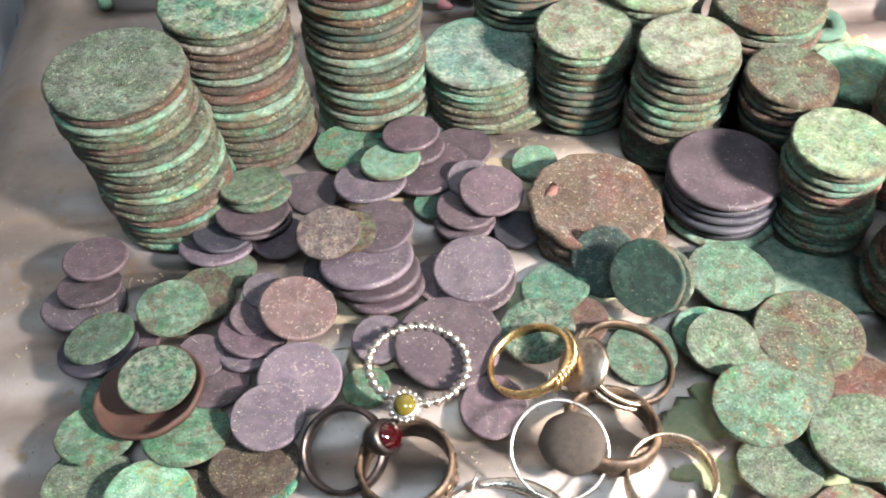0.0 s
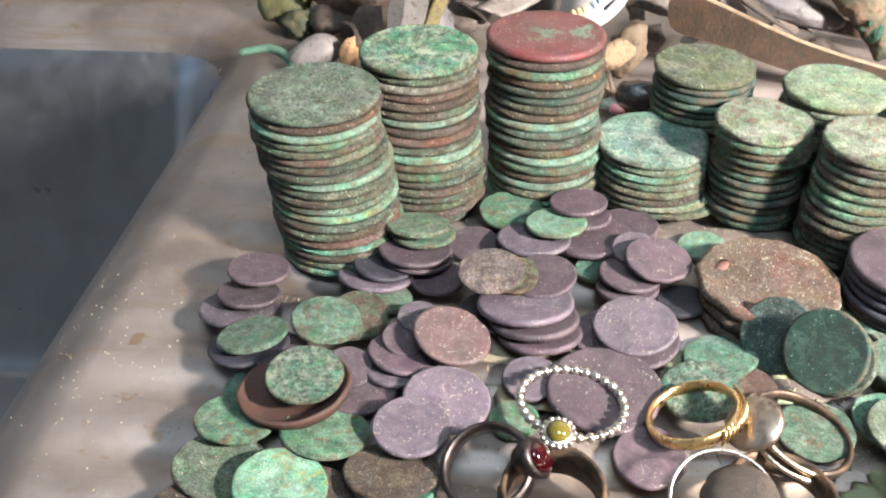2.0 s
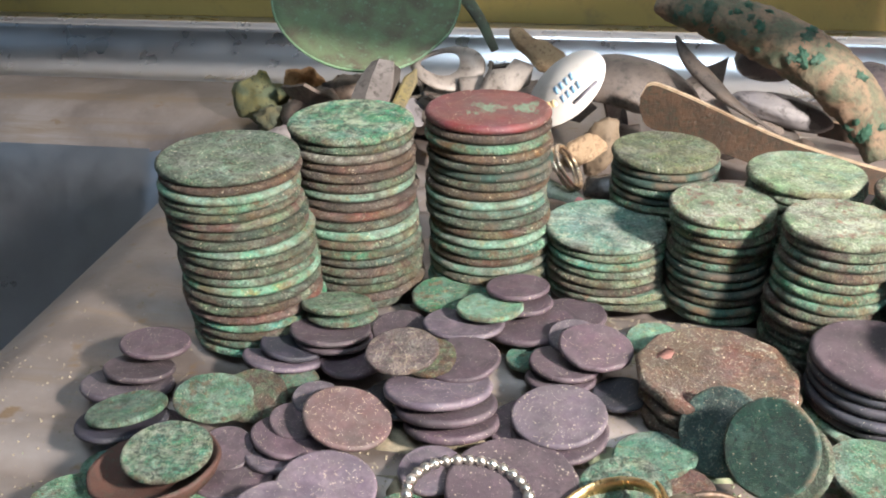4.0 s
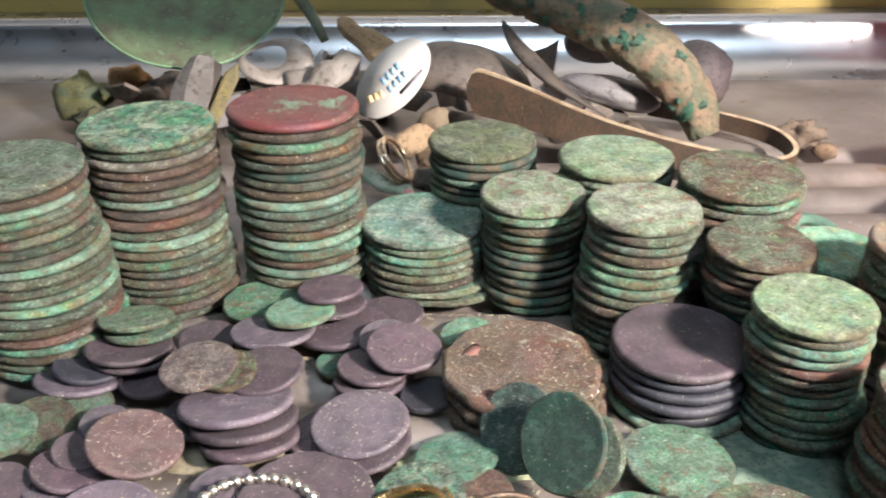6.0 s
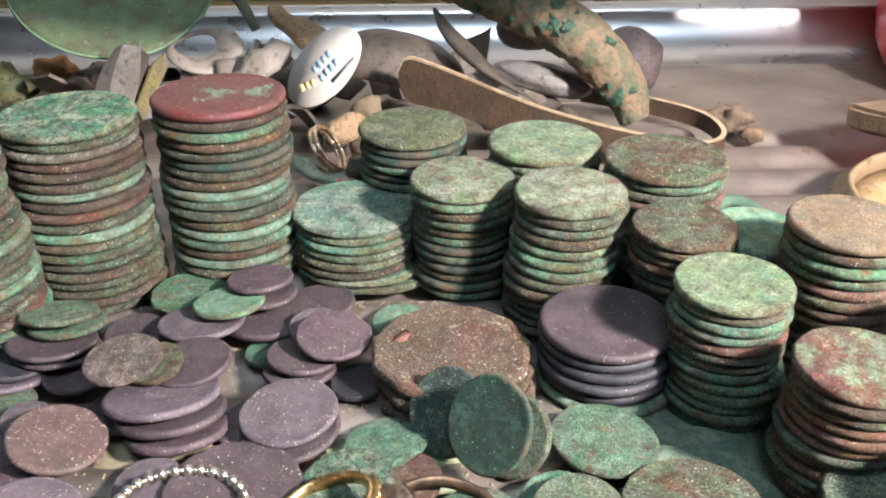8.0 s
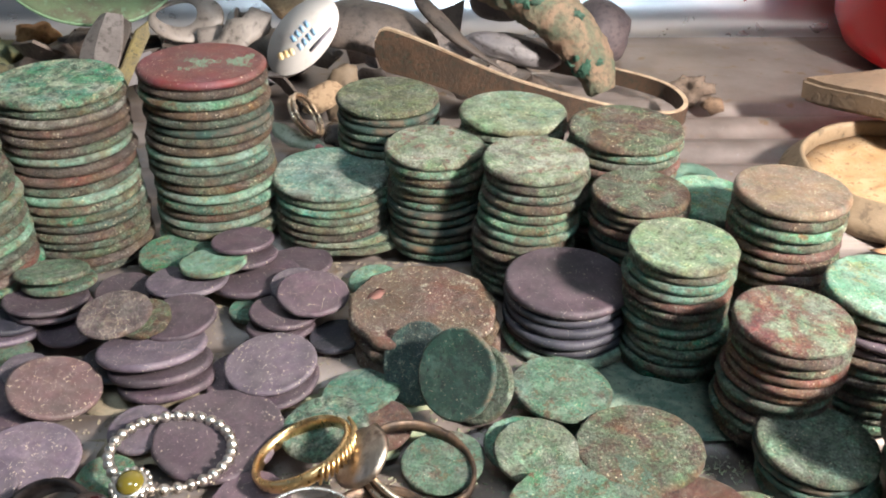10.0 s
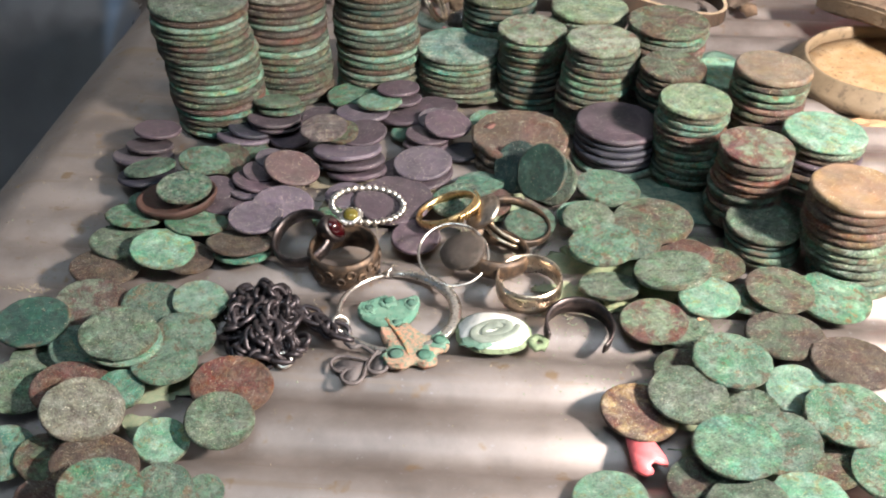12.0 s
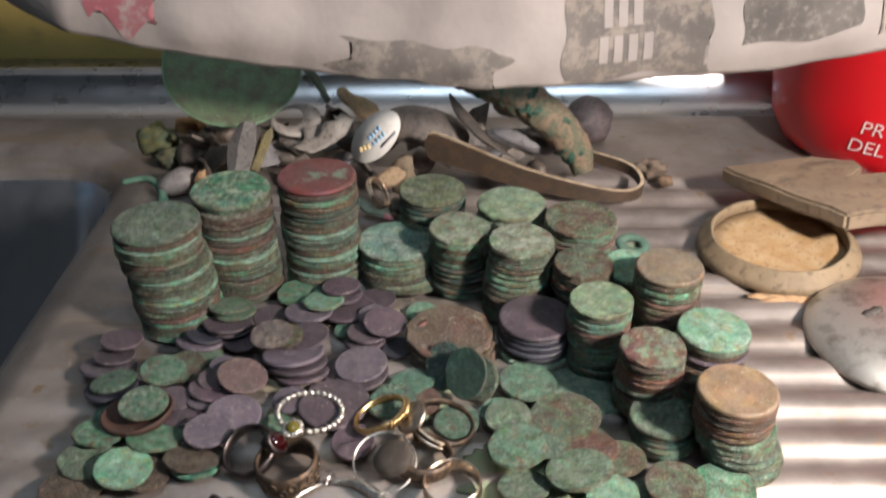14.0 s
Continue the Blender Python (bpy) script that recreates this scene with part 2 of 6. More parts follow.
def metal(name, colour, dull, rough, tarnish=0.45, scale=220.0, metallic=1.0, relief=0.0001):
    """Worn metal with tarnish in patches; scale is per metre."""
    n = Nodes(name)
    n.place(3.0)
    a, b = n.noise(scale, 5, 0.65), n.noise(scale * 6, 3, 0.6)
    c = n.mix(n.ramp(a, tarnish + 0.12, tarnish - 0.12), colour, dull)
    r = n.node("MapRange")
    r.inputs[3].default_value, r.inputs[4].default_value = rough - 0.1, rough + 0.2
    n.link(b, r.inputs[0])
    return n.finish(c, r.outputs[0], metallic, n.bump(b, 0.4, relief, n.bump(a, 0.3, relief)))


def rough_stuff(name, a, b, c, scale=120.0, relief=0.001, rough=0.9, cover=0.5, vary=0.1, third=0.40):
    """Stone, clay, crust and the like; scale is per metre."""
    n = Nodes(name)
    n.place(3.0)
    x, y, z = n.noise(scale, 5, 0.65), n.noise(scale * 4, 4, 0.7), n.noise(scale * 14, 2, 0.6)
    col = n.mix(n.ramp(x, cover + 0.1, cover - 0.1), a, b)
    col = n.mix(n.ramp(y, third + 0.06, third - 0.06), col, c)
    col = n.vary(col, vary)
    return n.finish(col, rough, 0.0, n.bump(z, 0.5, relief * 0.3, n.bump(y, 0.6, relief)))


M = {
    "silver": metal("silver", (0.72, 0.68, 0.62), (0.35, 0.31, 0.27), 0.25, 0.40),
    "gold": metal("gold", (0.74, 0.52, 0.25), (0.33, 0.20, 0.09), 0.25, 0.42),
    "pale_gold": metal("worn_pale_gold", (0.80, 0.66, 0.50), (0.42, 0.32, 0.24), 0.25, 0.42),
    "bronze": metal("old_bronze", (0.17, 0.110, 0.070), (0.055, 0.041, 0.032), 0.45, 0.54, 320.0, 0.65, 0.0003),
    "rough_bronze": rough_stuff("rough_dark_bronze", (0.055, 0.042, 0.034), (0.085, 0.062, 0.046), (0.028, 0.022, 0.019), 700, 0.0012, 0.45),
    "dull_iron": rough_stuff("dull_dark_iron", (0.085, 0.072, 0.072), (0.12, 0.10, 0.095), (0.05, 0.042, 0.042), 260, 0.0004, 0.55),
    "dark_metal": metal("blackened_metal", (0.12, 0.095, 0.09), (0.05, 0.045, 0.045), 0.38, 0.5),
    "iron": metal("dark_iron_chain", (0.075, 0.062, 0.066), (0.035, 0.03, 0.033), 0.38, 0.5, metallic=0.7),
    "lead": rough_stuff("grey_lead", (0.115, 0.108, 0.118), (0.155, 0.145, 0.148), (0.06, 0.054, 0.056), 90, 0.0006, 0.55),
    "aluminium": rough_stuff("dull_aluminium", (0.22, 0.19, 0.165), (0.155, 0.13, 0.112), (0.085, 0.07, 0.06), 90, 0.0003, 0.45),
    "plate": rough_stuff("brown_grey_plate", (0.125, 0.092, 0.072), (0.085, 0.064, 0.052), (0.05, 0.04, 0.034), 130, 0.0006, 0.5),
    "strip": rough_stuff("brown_brass_strip", (0.068, 0.040, 0.024), (0.042, 0.028, 0.019), (0.028, 0.034, 0.024), 200, 0.0006, 0.4),
    # paler than the strip: the edge's highlight is painted into the colour
    "strip_glint": metal("brass_edge_highlight", (0.70, 0.57, 0.41), (0.42, 0.30, 0.20), 0.38, 0.45, 260.0, 0.6),
    "horn": rough_stuff("tan_bronze_with_green_stains", (0.19, 0.130, 0.088), (0.075, 0.095, 0.062), (0.095, 0.072, 0.050), 170, 0.0012, 0.8, 0.5, third=0.42),
    "bar_crust": rough_stuff("green_crust_on_bronze", (0.030, 0.115, 0.075), (0.060, 0.150, 0.100), (0.018, 0.060, 0.042), 900, 0.0014, 0.85, vary=0.0),
    "scar": rough_stuff("pink_bare_copper", (0.19, 0.09, 0.075), (0.15, 0.07, 0.058), (0.14, 0.07, 0.05), 400, 0.0003, 0.7),
    "ball": rough_stuff("purple_brown_stone", (0.115, 0.085, 0.088), (0.075, 0.058, 0.065), (0.045, 0.036, 0.040), 160, 0.0008, 0.6),
    "stone": rough_stuff("brown_stone", (0.17, 0.14, 0.125), (0.11, 0.095, 0.09), (0.07, 0.06, 0.055), 120, 0.0010, 0.8),
    "pebble": rough_stuff("grey_pebble", (0.26, 0.23, 0.225), (0.20, 0.18, 0.185), (0.14, 0.12, 0.12), 150, 0.0003, 0.6),
    "ochre": rough_stuff("ochre_crust", (0.46, 0.27, 0.12), (0.37, 0.20, 0.085), (0.20, 0.11, 0.055), 160, 0.0012, 0.9),
    "tan_scrap": rough_stuff("tan_brown_scrap", (0.19, 0.125, 0.08), (0.13, 0.088, 0.06), (0.075, 0.05, 0.036), 260, 0.0010, 0.8),
    "mossy": rough_stuff("dark_mossy_lump", (0.08, 0.10, 0.06), (0.16, 0.14, 0.05), (0.04, 0.045, 0.03), 150, 0.0015, 0.95),
    "pale_ochre": rough_stuff("pale_ochre_crust", (0.36, 0.245, 0.135), (0.29, 0.19, 0.10), (0.17, 0.105, 0.06), 220, 0.0012, 0.9),
    "mustard": rough_stuff("mustard_yellow_corrosion", (0.20, 0.165, 0.055), (0.15, 0.125, 0.06), (0.09, 0.08, 0.05), 260, 0.0008, 0.8),
    "pale_metal": rough_stuff("pale_dull_aluminium", (0.26, 0.22, 0.185), (0.19, 0.16, 0.135), (0.10, 0.082, 0.066), 110, 0.0006, 0.5),
    "pale_lead": rough_stuff("pale_grey_lead", (0.21, 0.195, 0.185), (0.16, 0.145, 0.14), (0.085, 0.075, 0.07), 130, 0.0005, 0.5),
    "clay": rough_stuff("tan_clay_rim", (0.195, 0.14, 0.085), (0.15, 0.108, 0.065), (0.085, 0.062, 0.038), 60, 0.0006, 0.7),
    "clay_floor": rough_stuff("ochre_dried_clay", (0.30, 0.18, 0.08), (0.36, 0.25, 0.14), (0.18, 0.10, 0.045), 140, 0.0012, 0.95),
    "slab": rough_stuff("grey_brown_slab", (0.20, 0.138, 0.082), (0.165, 0.115, 0.07), (0.11, 0.078, 0.05), 60, 0.0010, 0.85),
    "signet": metal("worn_signet_bronze", (0.50, 0.42, 0.34), (0.14, 0.105, 0.085), 0.32, 0.46, 300),
    "dome": metal("dull_grey_silver", (0.54, 0.51, 0.47), (0.24, 0.21, 0.18), 0.45, 0.40, 130),
    "leaf": rough_stuff("olive_green_bronze", (0.095, 0.145, 0.075), (0.075, 0.070, 0.046), (0.11, 0.18, 0.105), 120, 0.0006, 0.75),
    "mint_edge": rough_stuff("bright_mint_patina", (0.13, 0.27, 0.13), (0.17, 0.30, 0.17), (0.08, 0.15, 0.085), 60, 0.0004, 0.8),
    "pale_green": rough_stuff("pale_green_white_crust", (0.33, 0.37, 0.28), (0.25, 0.30, 0.21), (0.16, 0.18, 0.12), 220, 0.0005, 0.7),
    "glossy_brown": rough_stuff("glossy_dark_brown", (0.075, 0.058, 0.045), (0.05, 0.04, 0.034), (0.03, 0.024, 0.02), 160, 0.0004, 0.18),
    "twig": rough_stuff("dark_scrap", (0.045, 0.038, 0.033), (0.07, 0.055, 0.045), (0.025, 0.02, 0.02), 120, 0.0006, 0.7),
    "card": rough_stuff("white_card", (0.62, 0.60, 0.57), (0.58, 0.56, 0.53), (0.52, 0.49, 0.46), 40, 0.0001, 0.6, vary=0.0),
    "blue_print": rough_stuff("blue_print", (0.20, 0.42, 0.66), (0.24, 0.46, 0.68), (0.3, 0.5, 0.7), 200, 0.00005, 0.6, vary=0.0),
    "grey_print": rough_stuff("grey_print", (0.18, 0.17, 0.22), (0.22, 0.21, 0.25), (0.3, 0.3, 0.3), 200, 0.00005, 0.6, vary=0.0),
    "yellow_print": rough_stuff("yellow_print", (0.80, 0.55, 0.20), (0.82, 0.62, 0.3), (0.8, 0.7, 0.5), 200, 0.00005, 0.6, vary=0.0),
    "coral": rough_stuff("coral_red_plastic", (0.78, 0.16, 0.17), (0.72, 0.14, 0.15), (0.6, 0.12, 0.12), 90, 0.0002, 0.4, vary=0.0),
    "enamel_white": rough_stuff("white_enamel", (0.80, 0.80, 0.76), (0.74, 0.76, 0.70), (0.45, 0.55, 0.46), 260, 0.0002, 0.35, vary=0.0),
    "enamel_grey": rough_stuff("grey_enamel_knot", (0.14, 0.17, 0.14), (0.22, 0.25, 0.21), (0.10, 0.12, 0.10), 400, 0.0002, 0.5, vary=0.0),
    "verdigris": rough_stuff("verdigris", (0.075, 0.21, 0.145), (0.14, 0.26, 0.185), (0.05, 0.105, 0.065), 420, 0.0006, 0.85, vary=0.0),
    "dark_verdigris": rough_stuff("dark_verdigris", (0.035, 0.125, 0.085), (0.06, 0.16, 0.11), (0.03, 0.08, 0.055), 500, 0.0004, 0.7, vary=0.0),
    "orange": rough_stuff("orange_enamel", (0.42, 0.16, 0.065), (0.30, 0.19, 0.10), (0.12, 0.20, 0.125), 300, 0.0008, 0.8, vary=0.0, third=0.46),
    "red_cup": rough_stuff("red_brown_cup", (0.065, 0.025, 0.016), (0.05, 0.021, 0.015), (0.045, 0.045, 0.03), 260, 0.0005, 0.7),
    "teal_crust": rough_stuff("blue_green_crust", (0.05, 0.115, 0.085), (0.085, 0.15, 0.108), (0.045, 0.065, 0.045), 400, 0.0006, 0.85),
    "olive_crust": rough_stuff("olive_crust", (0.20, 0.26, 0.15), (0.15, 0.20, 0.11), (0.10, 0.10, 0.06), 260, 0.0006, 0.85),
    "coin_crust": rough_stuff("grey_green_coin_crust", (0.105, 0.165, 0.11), (0.15, 0.20, 0.14), (0.06, 0.10, 0.07), 900, 0.0006, 0.9, vary=0.0),
    "deep_crust": rough_stuff("dark_green_crust", (0.08, 0.17, 0.125), (0.20, 0.27, 0.19), (0.025, 0.045, 0.038), 420, 0.0014, 0.9),
    "crumbs": rough_stuff("sandy_crumbs", (0.32, 0.25, 0.15), (0.26, 0.22, 0.13), (0.17, 0.14, 0.085), 900, 0.0003, 0.95),
    "green_dust": rough_stuff("green_patina_dust", (0.19, 0.25, 0.14), (0.26, 0.27, 0.16), (0.12, 0.17, 0.11), 900, 0.0003, 0.95),
    "white_text": rough_stuff("white_lettering", (0.82, 0.80, 0.78), (0.80, 0.78, 0.75), (0.74, 0.7, 0.68), 200, 0.00005, 0.6, vary=0.0),
    "room_paint": rough_stuff("grey_white_wall_paint", (0.58, 0.57, 0.55), (0.54, 0.53, 0.51), (0.50, 0.48, 0.46), 3, 0.0005, 0.8, vary=0.0),
    "dark_floor": rough_stuff("dark_floor", (0.14, 0.12, 0.10), (0.11, 0.10, 0.09), (0.08, 0.07, 0.06), 4, 0.0005, 0.6, vary=0.0),
    "yellow_paint": rough_stuff("yellow_wall_paint", (0.34, 0.25, 0.075), (0.31, 0.23, 0.07), (0.25, 0.19, 0.07), 14, 0.0008, 0.6, vary=0.0),
}


def glassy(name, colour, rough=0.08):
    n = Nodes(name)
    n.b.inputs["Coat Weight"].default_value = 0.6
    return n.finish(colour, rough)


M["red_stone"] = glassy("red_glass_stone", (0.020, 0.001, 0.002))
M["yellow_stone"] = glassy("olive_yellow_stone", (0.10, 0.082, 0.012))


def red_enamel():
    n = Nodes("glossy_red_enamel")
    n.place(3.0)
    a = n.noise(9, 4)
    n.b.inputs["Coat Weight"].default_value = 0.15
    n.b.inputs["Coat Roughness"].default_value = 0.08
    return n.finish(n.mix(n.ramp(a, 0.4, 0.7), (0.50, 0.006, 0.012), (0.42, 0.005, 0.010)), 0.35)


M["red_bucket"] = red_enamel()


def steel():
    """Brushed stainless steel, dulled by limescale and dust."""
    n = Nodes("worn_stainless_steel")
    n.place(0.0)
    stretch = n.t.nodes.new("ShaderNodeVectorMath")
    stretch.operation = "MULTIPLY"
    stretch.inputs[1].default_value = (0.06, 1.0, 1.0)
    n.link(n.vec, stretch.inputs[0])
    blot, fine = n.noise(28, 6, 0.65), n.noise(420, 4, 0.7)
    spot = n.noise(150, 3, 0.55)
    plain, n.vec = n.vec, stretch.outputs[0]
    brush = n.noise(1600, 3, 0.6)
    c = n.mix(n.ramp(blot, 0.62, 0.38), (0.335, 0.292, 0.272), (0.215, 0.182, 0.166))
    c = n.mix(n.ramp(spot, 0.64, 0.72), c, (0.25, 0.18, 0.12))
    c = n.mix(n.ramp(n.noise(70, 6, 0.75, 0.4), 0.55, 0.68), c, (0.27, 0.21, 0.16))
    c = n.mix(n.dots(330.0, 0.07, 0.30), c, (0.55, 0.52, 0.46))
    c = n.mix(n.dots(210.0, 0.06, 0.26), c, (0.14, 0.10, 0.07))
    c = n.mix(n.ramp(fine, 0.36, 0.28), c, (0.32, 0.30, 0.30))
    r = n.node("MapRange")
    r.inputs[1].default_value, r.inputs[2].default_value = 0.3, 0.7
    r.inputs[3].default_value, r.inputs[4].default_value = 0.43, 0.60
    n.link(blot, r.inputs[0])
    return n.finish(c, r.outputs[0], 0.72, n.bump(fine, 0.22, 0.0001, n.bump(brush, 0.10, 0.0001)))


M["steel"] = steel()
M["clean_steel"] = metal("polished_stainless_steel", (0.46, 0.46, 0.475), (0.42, 0.42, 0.435), 0.26, 0.40, 12.0, 1.0, 0.00005)

M["basin_steel"] = metal("dulled_basin_steel", (0.38, 0.385, 0.40), (0.32, 0.32, 0.335), 0.28, 0.45, 18.0, 0.94, 0.00005)


def newsprint():
    n = Nodes("creased_newspaper")
    n.place(0.0)
    a, b = n.noise(14, 5, 0.6), n.noise(50, 4, 0.6)
    c = n.mix(n.ramp(a, 0.35, 0.65), (0.20, 0.175, 0.165), (0.29, 0.255, 0.24))
    return n.finish(c, 0.85, 0.0, n.bump(b, 0.3, 0.0008, n.bump(a, 0.6, 0.004)))


M["paper"] = newsprint()
M["dark_ink"] = rough_stuff("dark_newspaper_ink", (0.075, 0.066, 0.06), (0.11, 0.095, 0.085), (0.16, 0.14, 0.125), 90, 0.0002, 0.85, vary=0.0)
M["ink"] = rough_stuff("grey_newspaper_ink", (0.095, 0.082, 0.074), (0.15, 0.125, 0.108), (0.19, 0.155, 0.13), 28, 0.0002, 0.85, vary=0.0, third=0.47)
M["pink_ink"] = rough_stuff("faded_red_newspaper_ink", (0.24, 0.065, 0.08), (0.25, 0.10, 0.105), (0.27, 0.20, 0.19), 40, 0.0002, 0.85, vary=0.0, third=0.46)

# ---- shape helpers ----


def mesh_of(name, bm, material, smooth=True):
    me = bpy.data.meshes.new(name)
    for f in bm.faces:
        f.smooth = smooth
    bm.to_mesh(me)
    bm.free()
    for m in material if isinstance(material, (list, tuple)) else (material,):
        me.materials.append(m)
    return me


def part(name, bm, material, parent=None, label="", smooth=True, at=None):
    """Link a bmesh as one mesh object, under a thing or part if one is given."""
    ob = new(name, mesh_of(name, bm, material, smooth))
    ob.parent = parent
    if at is not None:
        ob.matrix_basis = at
    return tagged(ob, label) if label else ob


def base(name, m, label, category, group=""):
    """An Empty at a thing's base, for its parts."""
    ob = new(name)
    ob.empty_display_size = 0.005
    ob.matrix_basis = m
    return tagged(ob, label, category, group)


def skin(bm, rows, closed=True, cap=True):
    """Quads between rows of points of equal length."""
    vs = [[bm.verts.new(p) for p in row] for row in rows]
    k = len(vs[0])
    for a, b in zip(vs, vs[1:]):
        for i in range(k if closed else k - 1):
            j = (i + 1) % k
            bm.faces.new((a[i], a[j], b[j], b[i]))
    if cap and closed:
        bm.faces.new(vs[0][::-1])
        bm.faces.new(vs[-1])
    return bm


def lathe(profile, steps=40, wobble=0.0, seed=0.0):
    """A closed profile of (r, z), turned about z."""
    bm = bmesh.new()
    cols = []
    for i in range(steps):
        a = 2 * math.pi * i / steps
        w = 1 + wobble * noise.noise((math.cos(a) * 2 + seed, math.sin(a) * 2, seed))
        cols.append([bm.verts.new((r * w * math.cos(a), r * w * math.sin(a), z)) for r, z in profile])
    k = len(profile)
    for i in range(steps):
        a, b = cols[i], cols[(i + 1) % steps]
        for j in range(k):
            m = (j + 1) % k
            bm.faces.new((a[j], b[j], b[m], a[m]))
    return bm


def turned(profile, steps=40, wobble=0.0, seed=0.0):
    """An open profile of (r, z) from axis to axis, turned about z."""
    bm = bmesh.new()
    rows = []
    for r, z in profile:
        row = []
        for i in range(steps):
            a = 2 * math.pi * i / steps
            w = 1 + wobble * noise.noise((math.cos(a) * 2 + seed, math.sin(a) * 2, seed))
            row.append((r * w * math.cos(a), r * w * math.sin(a), z))
        rows.append(row)
    return skin(bm, rows)


def tube(points, radius, sides=10, closed=False, flat=1.0, up=(0, 0, 1)):
    """A tube along points; radius a number or a function of 0..1; flat squeezes it along up."""
    bm = bmesh.new()
    pts = [Vector(p) for p in points]
    k, rows = len(pts), []
    for i, p in enumerate(pts):
        d = (pts[(i + 1) % k] - pts[i - 1]) if closed else (pts[min(i + 1, k - 1)] - pts[max(i - 1, 0)])
        d.normalize()
        u = Vector(up) - d * d.dot(Vector(up))
        u = u.normalized() if u.length > 1e-4 else d.orthogonal().normalized()
        s = d.cross(u)
        r = radius(i / (k - 1)) if callable(radius) else radius
        rows.append([p + s * (r * math.cos(2 * math.pi * j / sides)) + u * (r * flat * math.sin(2 * math.pi * j / sides)) for j in range(sides)])
    if closed:
        rows.append(rows[0])
    skin(bm, rows, cap=not closed)
    if closed:
        bmesh.ops.remove_doubles(bm, verts=bm.verts[:], dist=1e-7)
    return bm


def curve(points, steps=8):
    """A smooth line through points."""
    p = [Vector(q) for q in points]
    p = [2 * p[0] - p[1]] + p + [2 * p[-1] - p[-2]]
    out = []
    for i in range(1, len(p) - 2):
        for s in range(steps):
            t = s / steps
            a, b, c, d = p[i - 1 : i + 3]
            out.append(0.5 * (2 * b + (c - a) * t + (2 * a - 5 * b + 4 * c - d) * t * t + (3 * b - a - 3 * c + d) * t ** 3))
    return out + [p[-2]]


def lump(size, seed, rough=0.25, detail=3, scale=1.6):
    """An uneven stone of half-sizes size."""
    bm = bmesh.new()
    bmesh.ops.create_icosphere(bm, subdivisions=detail, radius=1.0)
    for v in bm.verts:
        q = v.co * scale + Vector((seed * 7.1, seed * 3.3, seed))
        w = 1 + rough * noise.noise(q) + rough * 0.5 * noise.noise(q * 2.7)
        v.co = Vector((v.co.x * size[0], v.co.y * size[1], v.co.z * size[2])) * w
    return bm


def slab(outline, thick, bevel=0.0, seed=0.0, ripple=0.0, bow=None):
    """A plate from an outline of (x, y), with thickness, bevelled edges and a ripple; bow(x, y) bends it."""
    bm = bmesh.new()
    face = bm.faces.new([bm.verts.new((x, y, 0)) for x, y in outline])
    bmesh.ops.triangulate(bm, faces=[face])
    if bow or ripple:
        bmesh.ops.subdivide_edges(bm, edges=bm.edges[:], cuts=3, use_grid_fill=True)
    top = bmesh.ops.extrude_face_region(bm, geom=bm.faces[:])
    for v in [g for g in top["geom"] if isinstance(g, bmesh.types.BMVert)]:
        v.co.z += thick
    bmesh.ops.recalc_face_normals(bm, faces=bm.faces[:])
    if bevel:
        edges = [e for e in bm.edges if len(e.link_faces) == 2 and e.calc_face_angle() > 0.7]
        bmesh.ops.bevel(bm, geom=edges, offset=bevel, segments=2, affect="EDGES")
    for v in bm.verts:
        w = ripple * noise.noise((v.co.x * 120 + seed, v.co.y * 120, seed)) if ripple else 0
        v.co.z += w + (bow(v.co.x, v.co.y) if bow else 0)
    return bm


def circle(r, k=32, ry=None, cx=0.0, cy=0.0, jag=0.0, seed=0.0):
    out = []
    for i in range(k):
        a = 2 * math.pi * i / k
        w = 1 + jag * noise.noise((3 * math.cos(a) + seed, 3 * math.sin(a), seed))
        out.append((cx + r * w * math.cos(a), cy + (ry or r) * w * math.sin(a)))
    return out


# ---- the setting: sink, drainboard, walls ----


def smooth(a, b, x):
    t = min(max((x - a) / (b - a), 0.0), 1.0)
    return t * t * (3 - 2 * t)


def board_height(x, y):
    """Ribs, the rolled rim at the back and the basin on the left, as one pressed sheet."""
    z = TOP
    inside = smooth(-0.066, -0.040, x) * smooth(0.292, 0.278, y)
    ribs = 0.5 - 0.5 * math.cos(2 * math.pi * (y - 0.004) / 0.0165)
    z -= 0.0032 * inside * ribs ** 1.4
    bend = min(max((y - 0.346) / 0.022, 0.0), 0.965)
    z += 0.022 * (1 - math.sqrt(1 - bend * bend)) + 0.002 * smooth(0.3672, 0.371, y) - 0.003 * smooth(0.376, 0.384, y)
    cx, cy, hx, hy, r = -0.36, -0.075, 0.281, 0.380, 0.03
    qx, qy = abs(x - cx) - hx + r, abs(y - cy) - hy + r
    d = math.hypot(max(qx, 0), max(qy, 0)) + min(max(qx, qy), 0) - r
    z -= 0.007 * smooth(0.016, -0.004, d) + 0.115 * smooth(0.004, -0.060, d)
    return z


def span(parts):
    out = []
    for a, b, k in parts:
        out += [a + (b - a) * i / k for i in range(k)]
    return out + [parts[-1][1]]


